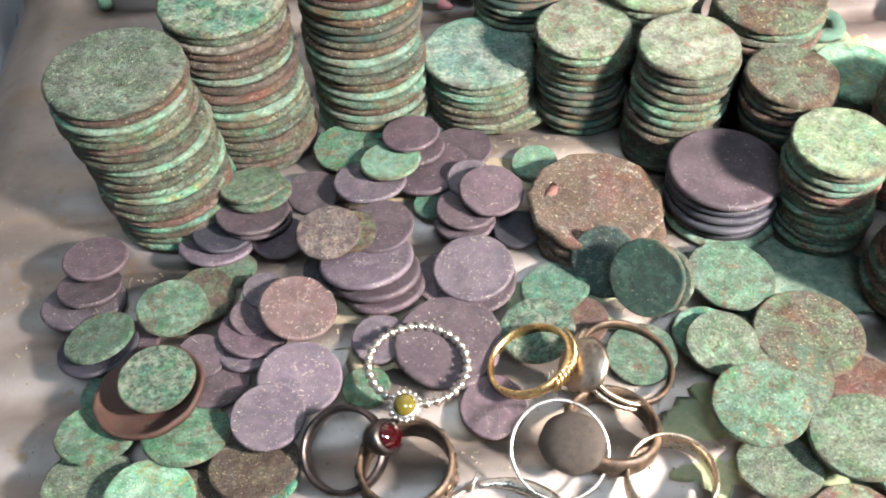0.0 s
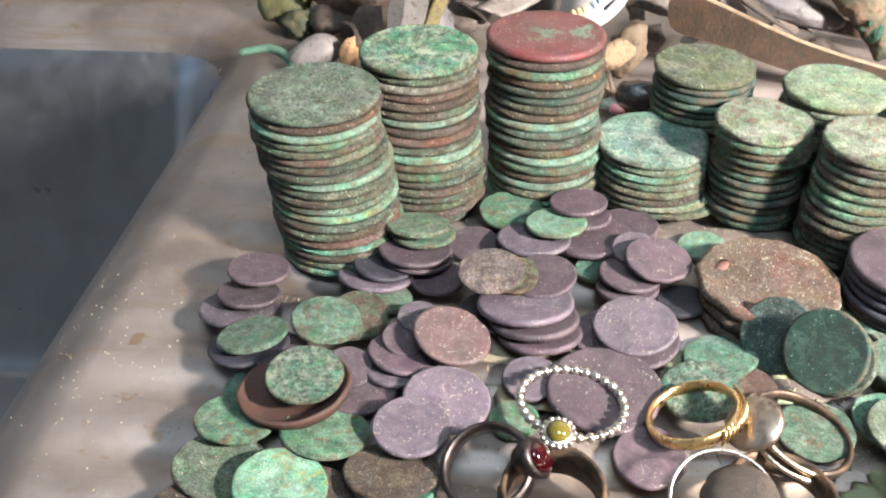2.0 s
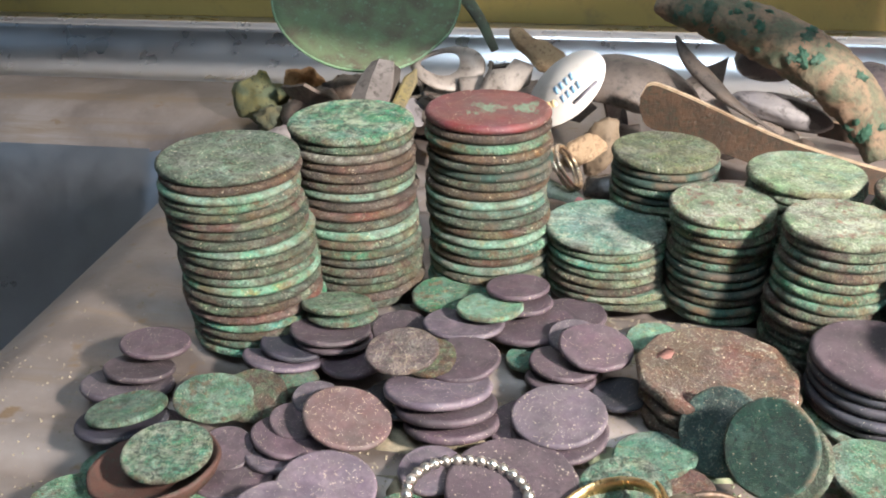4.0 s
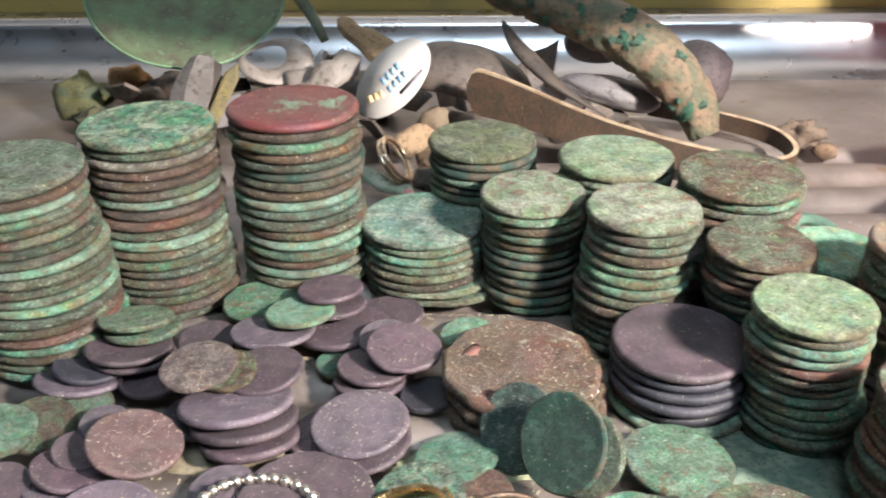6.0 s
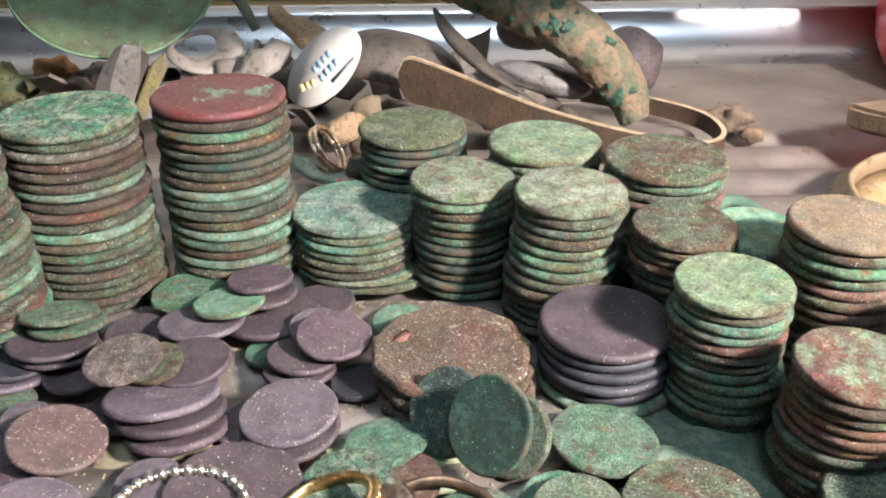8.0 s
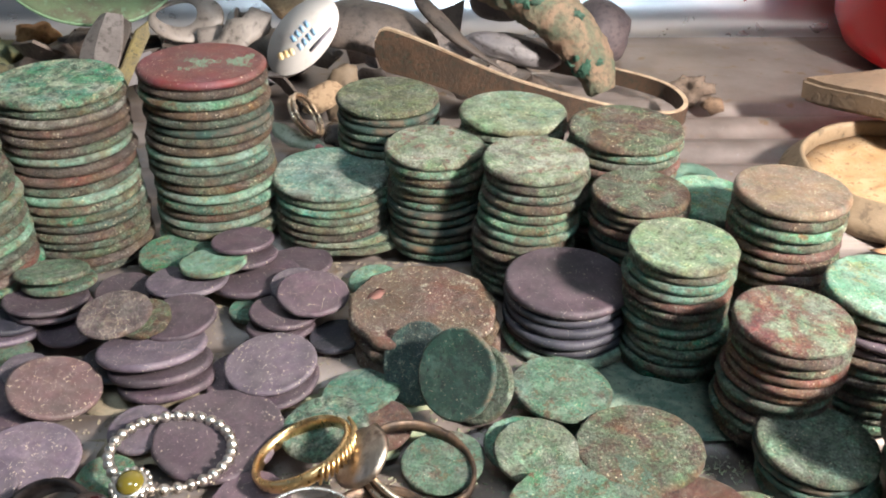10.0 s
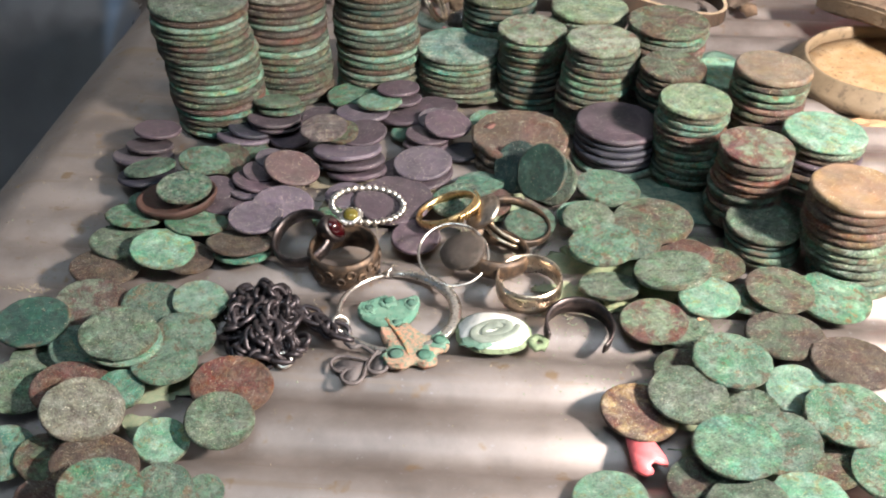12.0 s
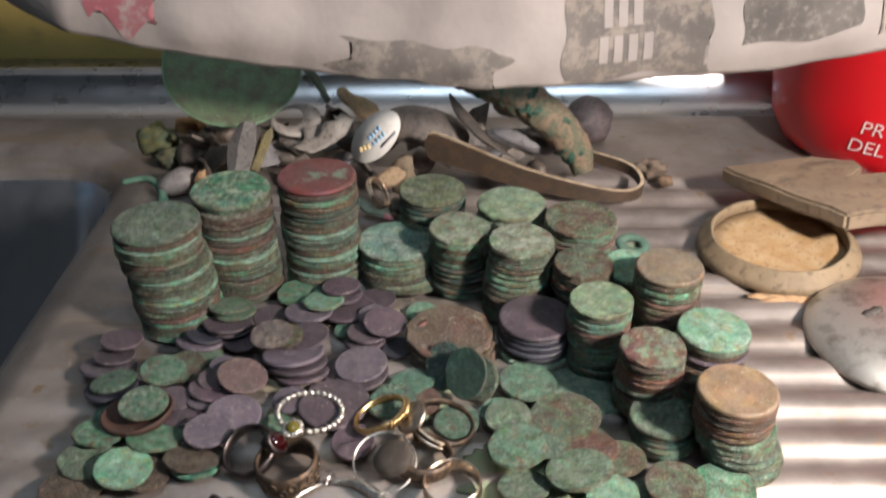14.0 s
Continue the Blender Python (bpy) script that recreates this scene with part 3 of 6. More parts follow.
def drainboard():
    xs = span([(-0.70, -0.20, 25), (-0.20, -0.11, 23), (-0.11, -0.04, 140), (-0.04, 0.40, 22), (0.40, 0.95, 12)])
    ys = span([(-0.50, -0.1, 110), (-0.1, 0.26, 180), (0.26, 0.31, 60), (0.31, 0.340, 16), (0.340, 0.374, 70), (0.374, 0.392, 14)])
    verts = [(x, y, board_height(x, y)) for y in ys for x in xs]
    k = len(xs)
    faces = [(j * k + i, j * k + i + 1, (j + 1) * k + i + 1, (j + 1) * k + i) for j in range(len(ys) - 1) for i in range(k - 1)]
    me = bpy.data.meshes.new("drainboard")
    me.from_pydata(verts, [], faces)
    me.polygons.foreach_set("use_smooth", [True] * len(faces))
    me.materials.append(M["steel"])
    me.materials.append(M["clean_steel"])
    me.materials.append(M["basin_steel"])
    me.polygons.foreach_set("material_index", [1 if verts[f[0]][1] > 0.347 else 2 if verts[f[0]][2] < TOP - 0.012 else 0 for f in faces])
    ob = new("drainboard", me)
    skin_mod = ob.modifiers.new("thickness", "SOLIDIFY")
    skin_mod.thickness, skin_mod.offset = 0.0012, -1
    return tagged(ob, "worn stainless steel sink and ribbed drainboard", "sink", kind="structure")


drainboard()


def box(name, x0, x1, y0, y1, z0, z1, material, label, category):
    bm = bmesh.new()
    bmesh.ops.create_cube(bm, size=1.0)
    for v in bm.verts:
        v.co = Vector(((x0, x1)[v.co.x > 0], (y0, y1)[v.co.y > 0], (z0, z1)[v.co.z > 0]))
    return tagged(part(name, bm, material, smooth=False), label, category, kind="structure")


# yellow kept low and unseen wall above made grey, so the rim mirrors grey
box("splashback", -1.5, 1.5, 0.393, 0.400, -0.1, 0.052, M["yellow_paint"], "yellow painted strip behind the sink", "splashback")
box("wall_north", -1.6, 1.6, 0.400, 0.50, -0.9, 1.6, M["room_paint"], "plain grey unseen wall behind the sink", "wall")
box("wall_east", 1.5, 1.6, -2.0, 0.395, -0.9, 1.6, M["room_paint"], "plain painted side wall", "wall")
box("wall_south", -1.6, 1.6, -2.1, -2.0, -0.9, 1.6, M["room_paint"], "plain painted wall", "wall")
# unseen side wall; the window opening in it is assumed
box("wall_west_low", -1.6, -1.5, -2.0, 0.395, -0.9, 0.4, M["room_paint"], "wall below the assumed window opening", "wall")
box("wall_west_high", -1.6, -1.5, -2.0, 0.395, 1.4, 1.6, M["room_paint"], "wall above the assumed window opening", "wall")
box("wall_west_near", -1.6, -1.5, -2.0, -0.8, 0.4, 1.4, M["room_paint"], "wall beside the assumed window opening", "wall")
box("wall_west_far", -1.6, -1.5, 0.2, 0.395, 0.4, 1.4, M["room_paint"], "wall beside the assumed window opening", "wall")
box("floor", -1.6, 1.6, -2.1, 0.5, -1.0, -0.9, M["dark_floor"], "dark floor", "floor")
box("ceiling", -1.6, 1.6, -2.1, 0.5, 1.6, 1.7, M["room_paint"], "plain painted ceiling", "ceiling")

# ---- coins ----


def coin_mesh(seed, jag=0.008, sides=48, corners=0):
    """A worn coin of radius 1 and thickness 1: raised rim, uneven edge, faint relief."""
    def ring(r, z, k):
        row = []
        for i in range(sides):
            a = 2 * math.pi * i / sides
            w = 1 + (jag * noise.noise((2.2 * math.cos(a) + seed * 5, 2.2 * math.sin(a), seed)) + jag * 0.8 * noise.noise((7 * math.cos(a), 7 * math.sin(a) + seed, seed)) if r > 0.8 else 0)
            if corners and r > 0.8:
                step = 2 * math.pi / corners
                w *= math.cos(step / 2) / math.cos((a % step) - step / 2) * 1.03
            x, y = r * w * math.cos(a), r * w * math.sin(a)
            dz = 0.045 * noise.noise((x * 5 + seed * 3, y * 5, z + seed)) if abs(z) > 0.2 and r < 0.9 else 0.03 * noise.noise((x * 6, y * 6, z + seed))
            row.append((x, y, z + dz))
        return row

    bm = bmesh.new()
    half = [(0.08, 0.44), (0.3, 0.45), (0.52, 0.44), (0.72, 0.445), (0.87, 0.43), (0.905, 0.475), (0.935, 0.475), (0.965, 0.41), (0.988, 0.27), (1.0, 0.08)]
    rows = [ring(r, z, 0) for r, z in half] + [ring(r, -z, 1) for r, z in half[::-1]]
    return skin(bm, rows)


SHAPES = [dict(seed=1.3), dict(seed=2.9), dict(seed=4.1, jag=0.012), dict(seed=5.7, jag=0.018), dict(seed=7.7, jag=0.03), dict(seed=9.1, jag=0.01), dict(seed=11.3, sides=44, corners=11)]
coin_cache = {}
COIN_WORDS = {
    "mint": "pale mint-green corroded copper coin", "green": "green corroded copper coin with rough patina", "olive": "olive-green corroded copper coin", "khaki": "khaki-green crusted copper coin on a stack", "shaded_olive": "olive corroded copper coin in a stack, darkened by painted shade",
    "teal": "blue-green corroded copper coin", "deep": "dark green coin leaning on its neighbour", "rust": "rusty brown and green corroded coin",
    "dusk": "dark blue-green coin dusted with sand, leaning on others", "brown": "brown corroded copper coin with sandy grains", "red": "red-brown corroded copper coin", "redgreen": "red-brown coin with a green crust in the middle",
    "cherry": "smooth cherry-red copper coin with green flecks", "fawn": "smooth fawn-brown copper coin with greenish spots", "tan": "smooth tan copper coin on top of a stack", "purple": "purple-brown bronze coin with a smooth dark skin",
    "lilac": "dull lilac-grey bronze coin", "ember": "mauve-brown coin sprinkled with sand", "lime": "pale yellow-green corroded copper coin", "cut": "large brown coin with cut edges, sprinkled with sand", "navy": "dark blue-black bronze coin", "speck": "purple-brown coin covered in sand grains",
    "speck2": "grey-green coin covered in sand grains", "patch": "patchy light and dark green coin", "pale": "pale grey-green crusted coin on a stack",
    "bluetop": "blue-green coin with pale blotches on a stack", "gold": "brown coin with an ochre crust lying on steel", "crust": "green crusted coin with a brown rim",
}


def coin(kind, x, y, z, d, thick, nx=0.0, ny=0.0, shape=None, turn=None, group="loose coins", label=""):
    """One coin with its centre at (x, y, z), its face tilted so that its normal leans by (nx, ny)."""
    shape = random.randrange(6) if shape is None else shape
    key = (kind, shape)
    if key not in coin_cache:
        coin_cache[key] = mesh_of("coin", coin_mesh(**SHAPES[shape]), COIN[kind])
    ob = new("coin", coin_cache[key])
    n = Vector((nx, ny, math.sqrt(max(1 - nx * nx - ny * ny, 0.02))))
    spin = random.uniform(0, 360) if turn is None else turn
    turnto = Vector((0, 0, 1)).rotation_difference(n).to_matrix().to_4x4()
    ob.matrix_basis = Matrix.Translation((x, y, z)) @ turnto @ pose(0, 0, 0, 0, 0, spin) @ Matrix.Diagonal((d / 2, d / 2, thick, 1))
    return tagged(ob, label or COIN_WORDS[kind], "coin", group)


def stack(x, y, z, d, count, top, kinds, dx=0.0, dy=0.0, wave=0.0008, shape=None, tilt=(0.0, 0.0), spread=0.018, order=()):
    """A stack whose top face has its centre at (x, y, z); dx, dy: how far its foot lies from there; order: its kinds from the second coin down."""
    thick = (z - TOP) / count
    for i in range(count):
        f = (i + 0.5) / count
        a = i * 0.9 + x * 300
        lean = 0.4 * (1 - f) + 0.6 * smooth(0.25, 0.75, 1 - f)
        jx = dx * lean + 0.45 * wave * math.sin(a * 0.7) + random.uniform(-0.0004, 0.0004)
        jy = dy * lean + 0.45 * wave * math.cos(a * 0.45) + random.uniform(-0.0004, 0.0004)
        last = i == count - 1
        if last:
            jx = jy = 0.0
        below = count - 2 - i
        kind = top if last else order[below] if below < len(order) else random.choice(kinds)
        dd = d * (1 if last else random.uniform(1 - spread, 1 + spread * 0.4))
        coin(kind, x + jx, y + jy, TOP + thick * (i + 0.5), dd, thick * 1.0, tilt[0] + random.uniform(-0.006, 0.006), tilt[1] + random.uniform(-0.006, 0.006),
             shape=(random.choice((0, 1, 2, 5)) if shape is None else shape), group="stacked coins")


def loose(kind, x, y, z, d, nx, ny):
    coin(kind, x, y, max(z - 0.0003, TOP + 0.0007), d * 1.0, 0.0013 if d < 0.017 else 0.0017, nx, ny)


GREENS = ["red", "shaded_olive", "green", "rust", "shaded_olive", "rust", "shaded_olive", "green", "brown", "teal", "rust"]
DULL = ["shaded_olive", "shaded_olive", "rust", "rust", "green", "brown"]
TEALS = ["teal", "green", "olive", "rust", "green", "teal", "olive"]
stack(-0.025, 0.1790, 0.0395, 0.0286, 20, "olive", GREENS, 0.004, -0.003, 0.0008, order=("brown", "mint", "green", "shaded_olive", "redgreen", "shaded_olive", "rust", "mint", "shaded_olive", "rust", "green", "mint", "shaded_olive", "rust", "red", "teal", "rust", "green", "teal"))
stack(-0.005, 0.2000, 0.0405, 0.0275, 19, "patch", DULL, 0.002, -0.004, 0.0007, order=("shaded_olive", "speck2", "brown", "brown", "rust", "mint", "brown", "red", "shaded_olive", "mint", "rust", "green", "shaded_olive", "rust", "shaded_olive", "rust", "brown", "shaded_olive"))
stack(0.024, 0.2080, 0.0415, 0.0279, 19, "cherry", TEALS + DULL, 0.001, -0.004, 0.0008, order=("brown", "green", "brown", "shaded_olive", "deep", "shaded_olive", "brown", "mint", "teal", "shaded_olive", "rust", "mint", "green", "rust", "mint", "shaded_olive", "teal", "green"))
coin("olive", 0.0565, 0.2030, 0.0030, 0.0270, 0.0018, group="stacked coins")
coin("pale", 0.0535, 0.2025, 0.0047, 0.0272, 0.0010, 0.02, 0.03, group="stacked coins", label="pale white-edged coin low in a stack")
coin("mint", 0.0995, 0.1598, 0.0031, 0.0256, 0.0018, group="stacked coins", label="pale mint coin at the foot of a dark stack")
stack(0.051, 0.2050, 0.0165, 0.0274, 8, "bluetop", TEALS, 0.001, -0.002, 0.0005)
stack(0.0745, 0.1980, 0.0262, 0.0219, 12, "pale", ["deep", "green", "olive", "deep", "rust"], 0.001, 0.0, 0.0008)
stack(0.0950, 0.1850, 0.0290, 0.0221, 13, "pale", ["teal", "green", "olive", "rust", "rust"], -0.002, -0.003, 0.0010)
stack(0.0640, 0.2220, 0.0285, 0.0249, 13, "khaki", ["deep", "green", "olive"], 0.001, 0.0, 0.0008)
stack(0.0930, 0.2100, 0.0292, 0.0250, 13, "lime", ["green", "deep", "olive"], 0.0, 0.0, 0.0006)
stack(0.1160, 0.1960, 0.0310, 0.0251, 14, "rust", ["green", "rust", "red", "olive"], 0.0, 0.0, 0.0008)
stack(0.1150, 0.1750, 0.0262, 0.0196, 13, "rust", ["red", "rust", "green", "deep"], 0.002, 0.0, 0.0008)
stack(0.0990, 0.1610, 0.0145, 0.0243, 6, "purple", ["navy", "navy", "navy"], 0.0, -0.001, 0.0003)
stack(0.1180, 0.1540, 0.0262, 0.0198, 13, "lime", ["teal", "green", "red", "olive", "rust", "teal"], 0.0, -0.001, 0.0010)
stack(0.1300, 0.1320, 0.0252, 0.0191, 12, "redgreen", ["rust", "red", "green", "brown"], 0.0, 0.001, 0.0008)
stack(0.1400, 0.1630, 0.0325, 0.0213, 14, "fawn", ["green", "brown", "rust", "red"], 0.001, 0.0, 0.0008)
stack(0.1490, 0.1390, 0.0262, 0.0212, 13, "mint", ["brown", "rust", "purple", "green"], 0.0, 0.0, 0.0007)
stack(0.1500, 0.1112, 0.0150, 0.0220, 7, "olive", ["olive", "green", "olive"], 0.003, -0.0015, 0.0006)
for k in range(5):
    coin("tan" if k == 4 else ("brown", "red")[k % 2], 0.1490 + 0.0002 * k % 0.0004, 0.1120, 0.0150 + 0.00224 * (k + 0.5), 0.0216, 0.0023, group="stacked coins")
stack(0.1320, 0.1190, 0.0105, 0.0189, 5, "olive", ["green", "deep", "teal"], 0.001, -0.001, 0.0005)
# the big cut coin lies on two others
stack(0.0710, 0.1590, 0.0105, 0.0285, 3, "cut", ["brown", "rust"], 0.001, -0.002, 0.0004, shape=6)
loose("purple", -0.0353, 0.1569, 0.0080, 0.0135, 0.07, 0.14)
loose("purple", -0.0362, 0.1510, 0.0060, 0.0133, 0.06, 0.23)
loose("lilac", -0.0376, 0.1483, 0.0040, 0.0171, 0.04, 0.24)
loose("green", -0.0312, 0.1362, 0.0080, 0.0141, -0.14, 0.20)
loose("navy", -0.0320, 0.1354, 0.0060, 0.0160, -0.05, 0.17)
loose("purple", -0.0285, 0.1363, 0.0040, 0.0156, -0.01, 0.24)
loose("green", -0.0179, 0.1427, 0.0070, 0.0143, 0.13, 0.02)
loose("rust", -0.0122, 0.1469, 0.0050, 0.0125, 0.10, -0.22)
loose("green", -0.0068, 0.1538, 0.0040, 0.0095, 0.04, 0.01)
loose("patch", -0.0180, 0.1240, 0.0100, 0.0144, 0.03, -0.04)
loose("purple", -0.0117, 0.1314, 0.0050, 0.0097, 0.09, -0.22)
loose("purple", -0.0087, 0.1263, 0.0040, 0.0137, 0.03, 0.15)
loose("teal", -0.0287, 0.1250, 0.0040, 0.0106, 0.11, 0.03)
loose("green", -0.0291, 0.1159, 0.0060, 0.0149, 0.08, 0.23)
loose("green", -0.0126, 0.1142, 0.0060, 0.0159, 0.08, 0.23)
loose("olive", -0.0292, 0.1061, 0.0050, 0.0164, 0.12, 0.11)
loose("mint", -0.0174, 0.1011, 0.0070, 0.0157, 0.15, 0.01)
loose("brown", -0.0116, 0.1007, 0.0050, 0.0132, 0.13, 0.03)
loose("brown", 0.0003, 0.1064, 0.0060, 0.0163, 0.01, 0.24)
loose("teal", 0.0011, 0.1051, 0.0040, 0.0142, 0.01, 0.24)
loose("lilac", 0.0080, 0.1237, 0.0060, 0.0162, 0.08, -0.06)
loose("lilac", 0.0027, 0.1148, 0.0080, 0.0139, 0.03, -0.02)
loose("ember", 0.0077, 0.1390, 0.0080, 0.0156, 0.24, -0.04)
loose("lilac", 0.0004, 0.1450, 0.0070, 0.0085, 0.04, -0.13)
loose("purple", -0.0018, 0.1391, 0.0060, 0.0091, 0.23, -0.04)
loose("purple", -0.0015, 0.1362, 0.0050, 0.0143, 0.16, 0.18)
loose("lilac", -0.0027, 0.1328, 0.0040, 0.0119, 0.01, 0.18)
loose("olive", -0.0026, 0.1716, 0.0110, 0.0144, -0.00, 0.24)
loose("green", -0.0014, 0.1712, 0.0090, 0.0145, -0.00, 0.18)
loose("purple", -0.0027, 0.1665, 0.0080, 0.0161, 0.04, 0.15)
loose("purple", -0.0022, 0.1667, 0.0060, 0.0157, 0.03, 0.16)
loose("navy", -0.0094, 0.1629, 0.0060, 0.0131, 0.14, 0.12)
loose("lilac", -0.0110, 0.1619, 0.0040, 0.0167, 0.06, 0.23)
loose("purple", 0.0026, 0.1619, 0.0040, 0.0123, 0.01, 0.02)
loose("speck", 0.0143, 0.1548, 0.0120, 0.0137, -0.06, -0.07)
loose("rust", 0.0194, 0.1561, 0.0100, 0.0096, -0.10, -0.22)
loose("purple", 0.0250, 0.1578, 0.0090, 0.0144, -0.09, -0.03)
loose("lilac", 0.0217, 0.1499, 0.0080, 0.0197, -0.05, 0.24)
loose("purple", 0.0235, 0.1476, 0.0060, 0.0184, -0.05, 0.24)
loose("purple", 0.0248, 0.1455, 0.0040, 0.0172, -0.06, 0.24)
loose("navy", 0.0160, 0.1515, 0.0040, 0.0164, -0.02, 0.13)
loose("green", 0.0177, 0.1867, 0.0060, 0.0155, -0.02, -0.01)
loose("mint", 0.0280, 0.1776, 0.0090, 0.0138, -0.04, 0.11)
loose("lilac", 0.0231, 0.1739, 0.0070, 0.0167, -0.01, 0.16)
loose("purple", 0.0331, 0.1848, 0.0100, 0.0134, -0.05, 0.12)
loose("purple", 0.0346, 0.1819, 0.0080, 0.0123, -0.05, 0.10)
loose("purple", 0.0360, 0.1783, 0.0050, 0.0193, -0.05, 0.12)
loose("purple", 0.0442, 0.1845, 0.0040, 0.0158, -0.07, 0.06)
loose("lilac", 0.0455, 0.1715, 0.0070, 0.0106, -0.00, -0.15)
loose("purple", 0.0495, 0.1654, 0.0090, 0.0142, 0.07, -0.09)
loose("purple", 0.0438, 0.1635, 0.0060, 0.0135, 0.06, 0.09)
loose("purple", 0.0433, 0.1615, 0.0040, 0.0133, -0.01, 0.14)
loose("navy", 0.0544, 0.1578, 0.0040, 0.0106, -0.11, 0.02)
loose("teal", 0.0369, 0.1676, 0.0040, 0.0093, -0.07, 0.01)
loose("purple", 0.0098, 0.1747, 0.0040, 0.0122, 0.00, -0.10)
loose("mint", 0.0610, 0.1779, 0.0040, 0.0107, -0.11, -0.03)
loose("lilac", 0.0435, 0.1459, 0.0070, 0.0167, -0.06, -0.06)
loose("purple", 0.0438, 0.1442, 0.0050, 0.0169, -0.06, -0.05)
loose("purple", 0.0380, 0.1462, 0.0040, 0.0136, -0.08, -0.09)
loose("purple", 0.0368, 0.1295, 0.0050, 0.0214, -0.01, -0.05)
loose("lilac", 0.0233, 0.1324, 0.0040, 0.0112, -0.04, -0.07)
loose("green", 0.0204, 0.1215, 0.0040, 0.0092, -0.03, -0.01)
loose("purple", 0.0439, 0.1147, 0.0040, 0.0128, -0.04, -0.11)
loose("patch", 0.0542, 0.1296, 0.0060, 0.0150, -0.14, -0.04)
loose("teal", 0.0598, 0.1413, 0.0040, 0.0142, -0.12, 0.12)
loose("red", 0.0635, 0.1321, 0.0040, 0.0109, -0.10, -0.15)
loose("deep", 0.0762, 0.1350, 0.0124, 0.0158, -0.62, -0.60)
loose("dusk", 0.0700, 0.1425, 0.0091, 0.0150, -0.55, -0.62)
loose("green", 0.0950, 0.1386, 0.0060, 0.0178, 0.06, 0.02)
loose("olive", 0.0883, 0.1221, 0.0070, 0.0137, -0.05, -0.09)
loose("teal", 0.0861, 0.1260, 0.0050, 0.0118, -0.05, -0.06)
loose("rust", 0.1050, 0.1224, 0.0070, 0.0206, -0.04, 0.04)
loose("green", 0.0981, 0.1130, 0.0070, 0.0157, -0.12, 0.02)
loose("green", 0.0903, 0.1068, 0.0100, 0.0171, -0.12, 0.01)
loose("olive", 0.1062, 0.0991, 0.0090, 0.0184, -0.17, 0.17)
loose("red", 0.1104, 0.1108, 0.0050, 0.0171, -0.10, 0.22)
loose("olive", 0.0916, 0.0969, 0.0050, 0.0147, -0.04, 0.24)
loose("green", 0.0735, 0.1232, 0.0040, 0.0137, -0.11, -0.04)
loose("redgreen", 0.1006, 0.0849, 0.0050, 0.0155, -0.10, -0.00)
loose("mint", 0.1144, 0.0931, 0.0060, 0.0142, -0.08, -0.04)
loose("rust", 0.1193, 0.1075, 0.0050, 0.0134, -0.02, 0.01)
loose("rust", 0.1313, 0.0960, 0.0070, 0.0160, -0.01, -0.06)
loose("green", 0.1438, 0.0952, 0.0060, 0.0175, -0.02, -0.05)
loose("green", 0.1246, 0.0956, 0.0040, 0.0107, -0.12, -0.01)
loose("rust", 0.1291, 0.0810, 0.0060, 0.0174, -0.04, 0.09)
loose("brown", 0.1405, 0.0709, 0.0080, 0.0178, -0.03, 0.11)
loose("olive", 0.1079, 0.0831, 0.0040, 0.0122, -0.13, 0.06)
loose("green", 0.1143, 0.0689, 0.0090, 0.0169, -0.03, 0.01)
loose("olive", 0.1037, 0.0593, 0.0080, 0.0163, -0.06, 0.00)
loose("rust", 0.1043, 0.0696, 0.0050, 0.0115, -0.15, -0.08)
loose("mint", 0.1276, 0.0638, 0.0060, 0.0136, -0.02, -0.13)
loose("green", 0.1345, 0.0549, 0.0090, 0.0170, -0.11, 0.00)
loose("gold", 0.0940, 0.0566, 0.0050, 0.0163, 0.05, 0.04)
loose("crust", 0.1103, 0.0444, 0.0100, 0.0169, -0.13, 0.04)
loose("green", 0.1203, 0.0483, 0.0070, 0.0149, -0.22, -0.09)
loose("olive", 0.1159, 0.0589, 0.0050, 0.0133, -0.19, 0.15)
loose("mint", 0.0859, 0.0346, 0.0050, 0.0141, -0.11, 0.14)
loose("rust", 0.1027, 0.0385, 0.0060, 0.0118, -0.17, -0.05)
loose("olive", 0.1097, 0.0314, 0.0090, 0.0149, -0.19, 0.15)
loose("mint", 0.1208, 0.0327, 0.0090, 0.0142, -0.12, 0.04)
loose("rust", 0.1293, 0.0456, 0.0050, 0.0136, -0.23, 0.07)
loose("green", 0.1382, 0.0421, 0.0080, 0.0132, -0.19, -0.14)
loose("deep", -0.0365, 0.0706, 0.0090, 0.0157, 0.08, -0.04)
loose("redgreen", -0.0271, 0.0801, 0.0070, 0.0162, 0.17, 0.01)
loose("green", -0.0141, 0.0820, 0.0060, 0.0137, 0.15, -0.02)
loose("mint", -0.0036, 0.0837, 0.0060, 0.0127, 0.13, -0.07)
loose("olive", -0.0156, 0.0662, 0.0110, 0.0163, 0.13, 0.00)
loose("mint", -0.0150, 0.0661, 0.0090, 0.0161, 0.12, 0.04)
loose("green", -0.0040, 0.0718, 0.0060, 0.0139, 0.14, -0.06)
loose("green", -0.0055, 0.0626, 0.0070, 0.0141, 0.09, 0.01)
loose("teal", -0.0246, 0.0662, 0.0060, 0.0136, 0.24, -0.04)
loose("olive", -0.0338, 0.0629, 0.0050, 0.0101, 0.23, 0.08)
loose("olive", -0.0328, 0.0533, 0.0070, 0.0140, 0.23, -0.07)
loose("red", -0.0207, 0.0522, 0.0080, 0.0166, 0.23, 0.09)
loose("speck2", -0.0159, 0.0454, 0.0100, 0.0160, 0.24, -0.01)
loose("teal", -0.0125, 0.0547, 0.0060, 0.0097, 0.15, -0.18)
loose("red", 0.0097, 0.0585, 0.0050, 0.0172, 0.10, 0.03)
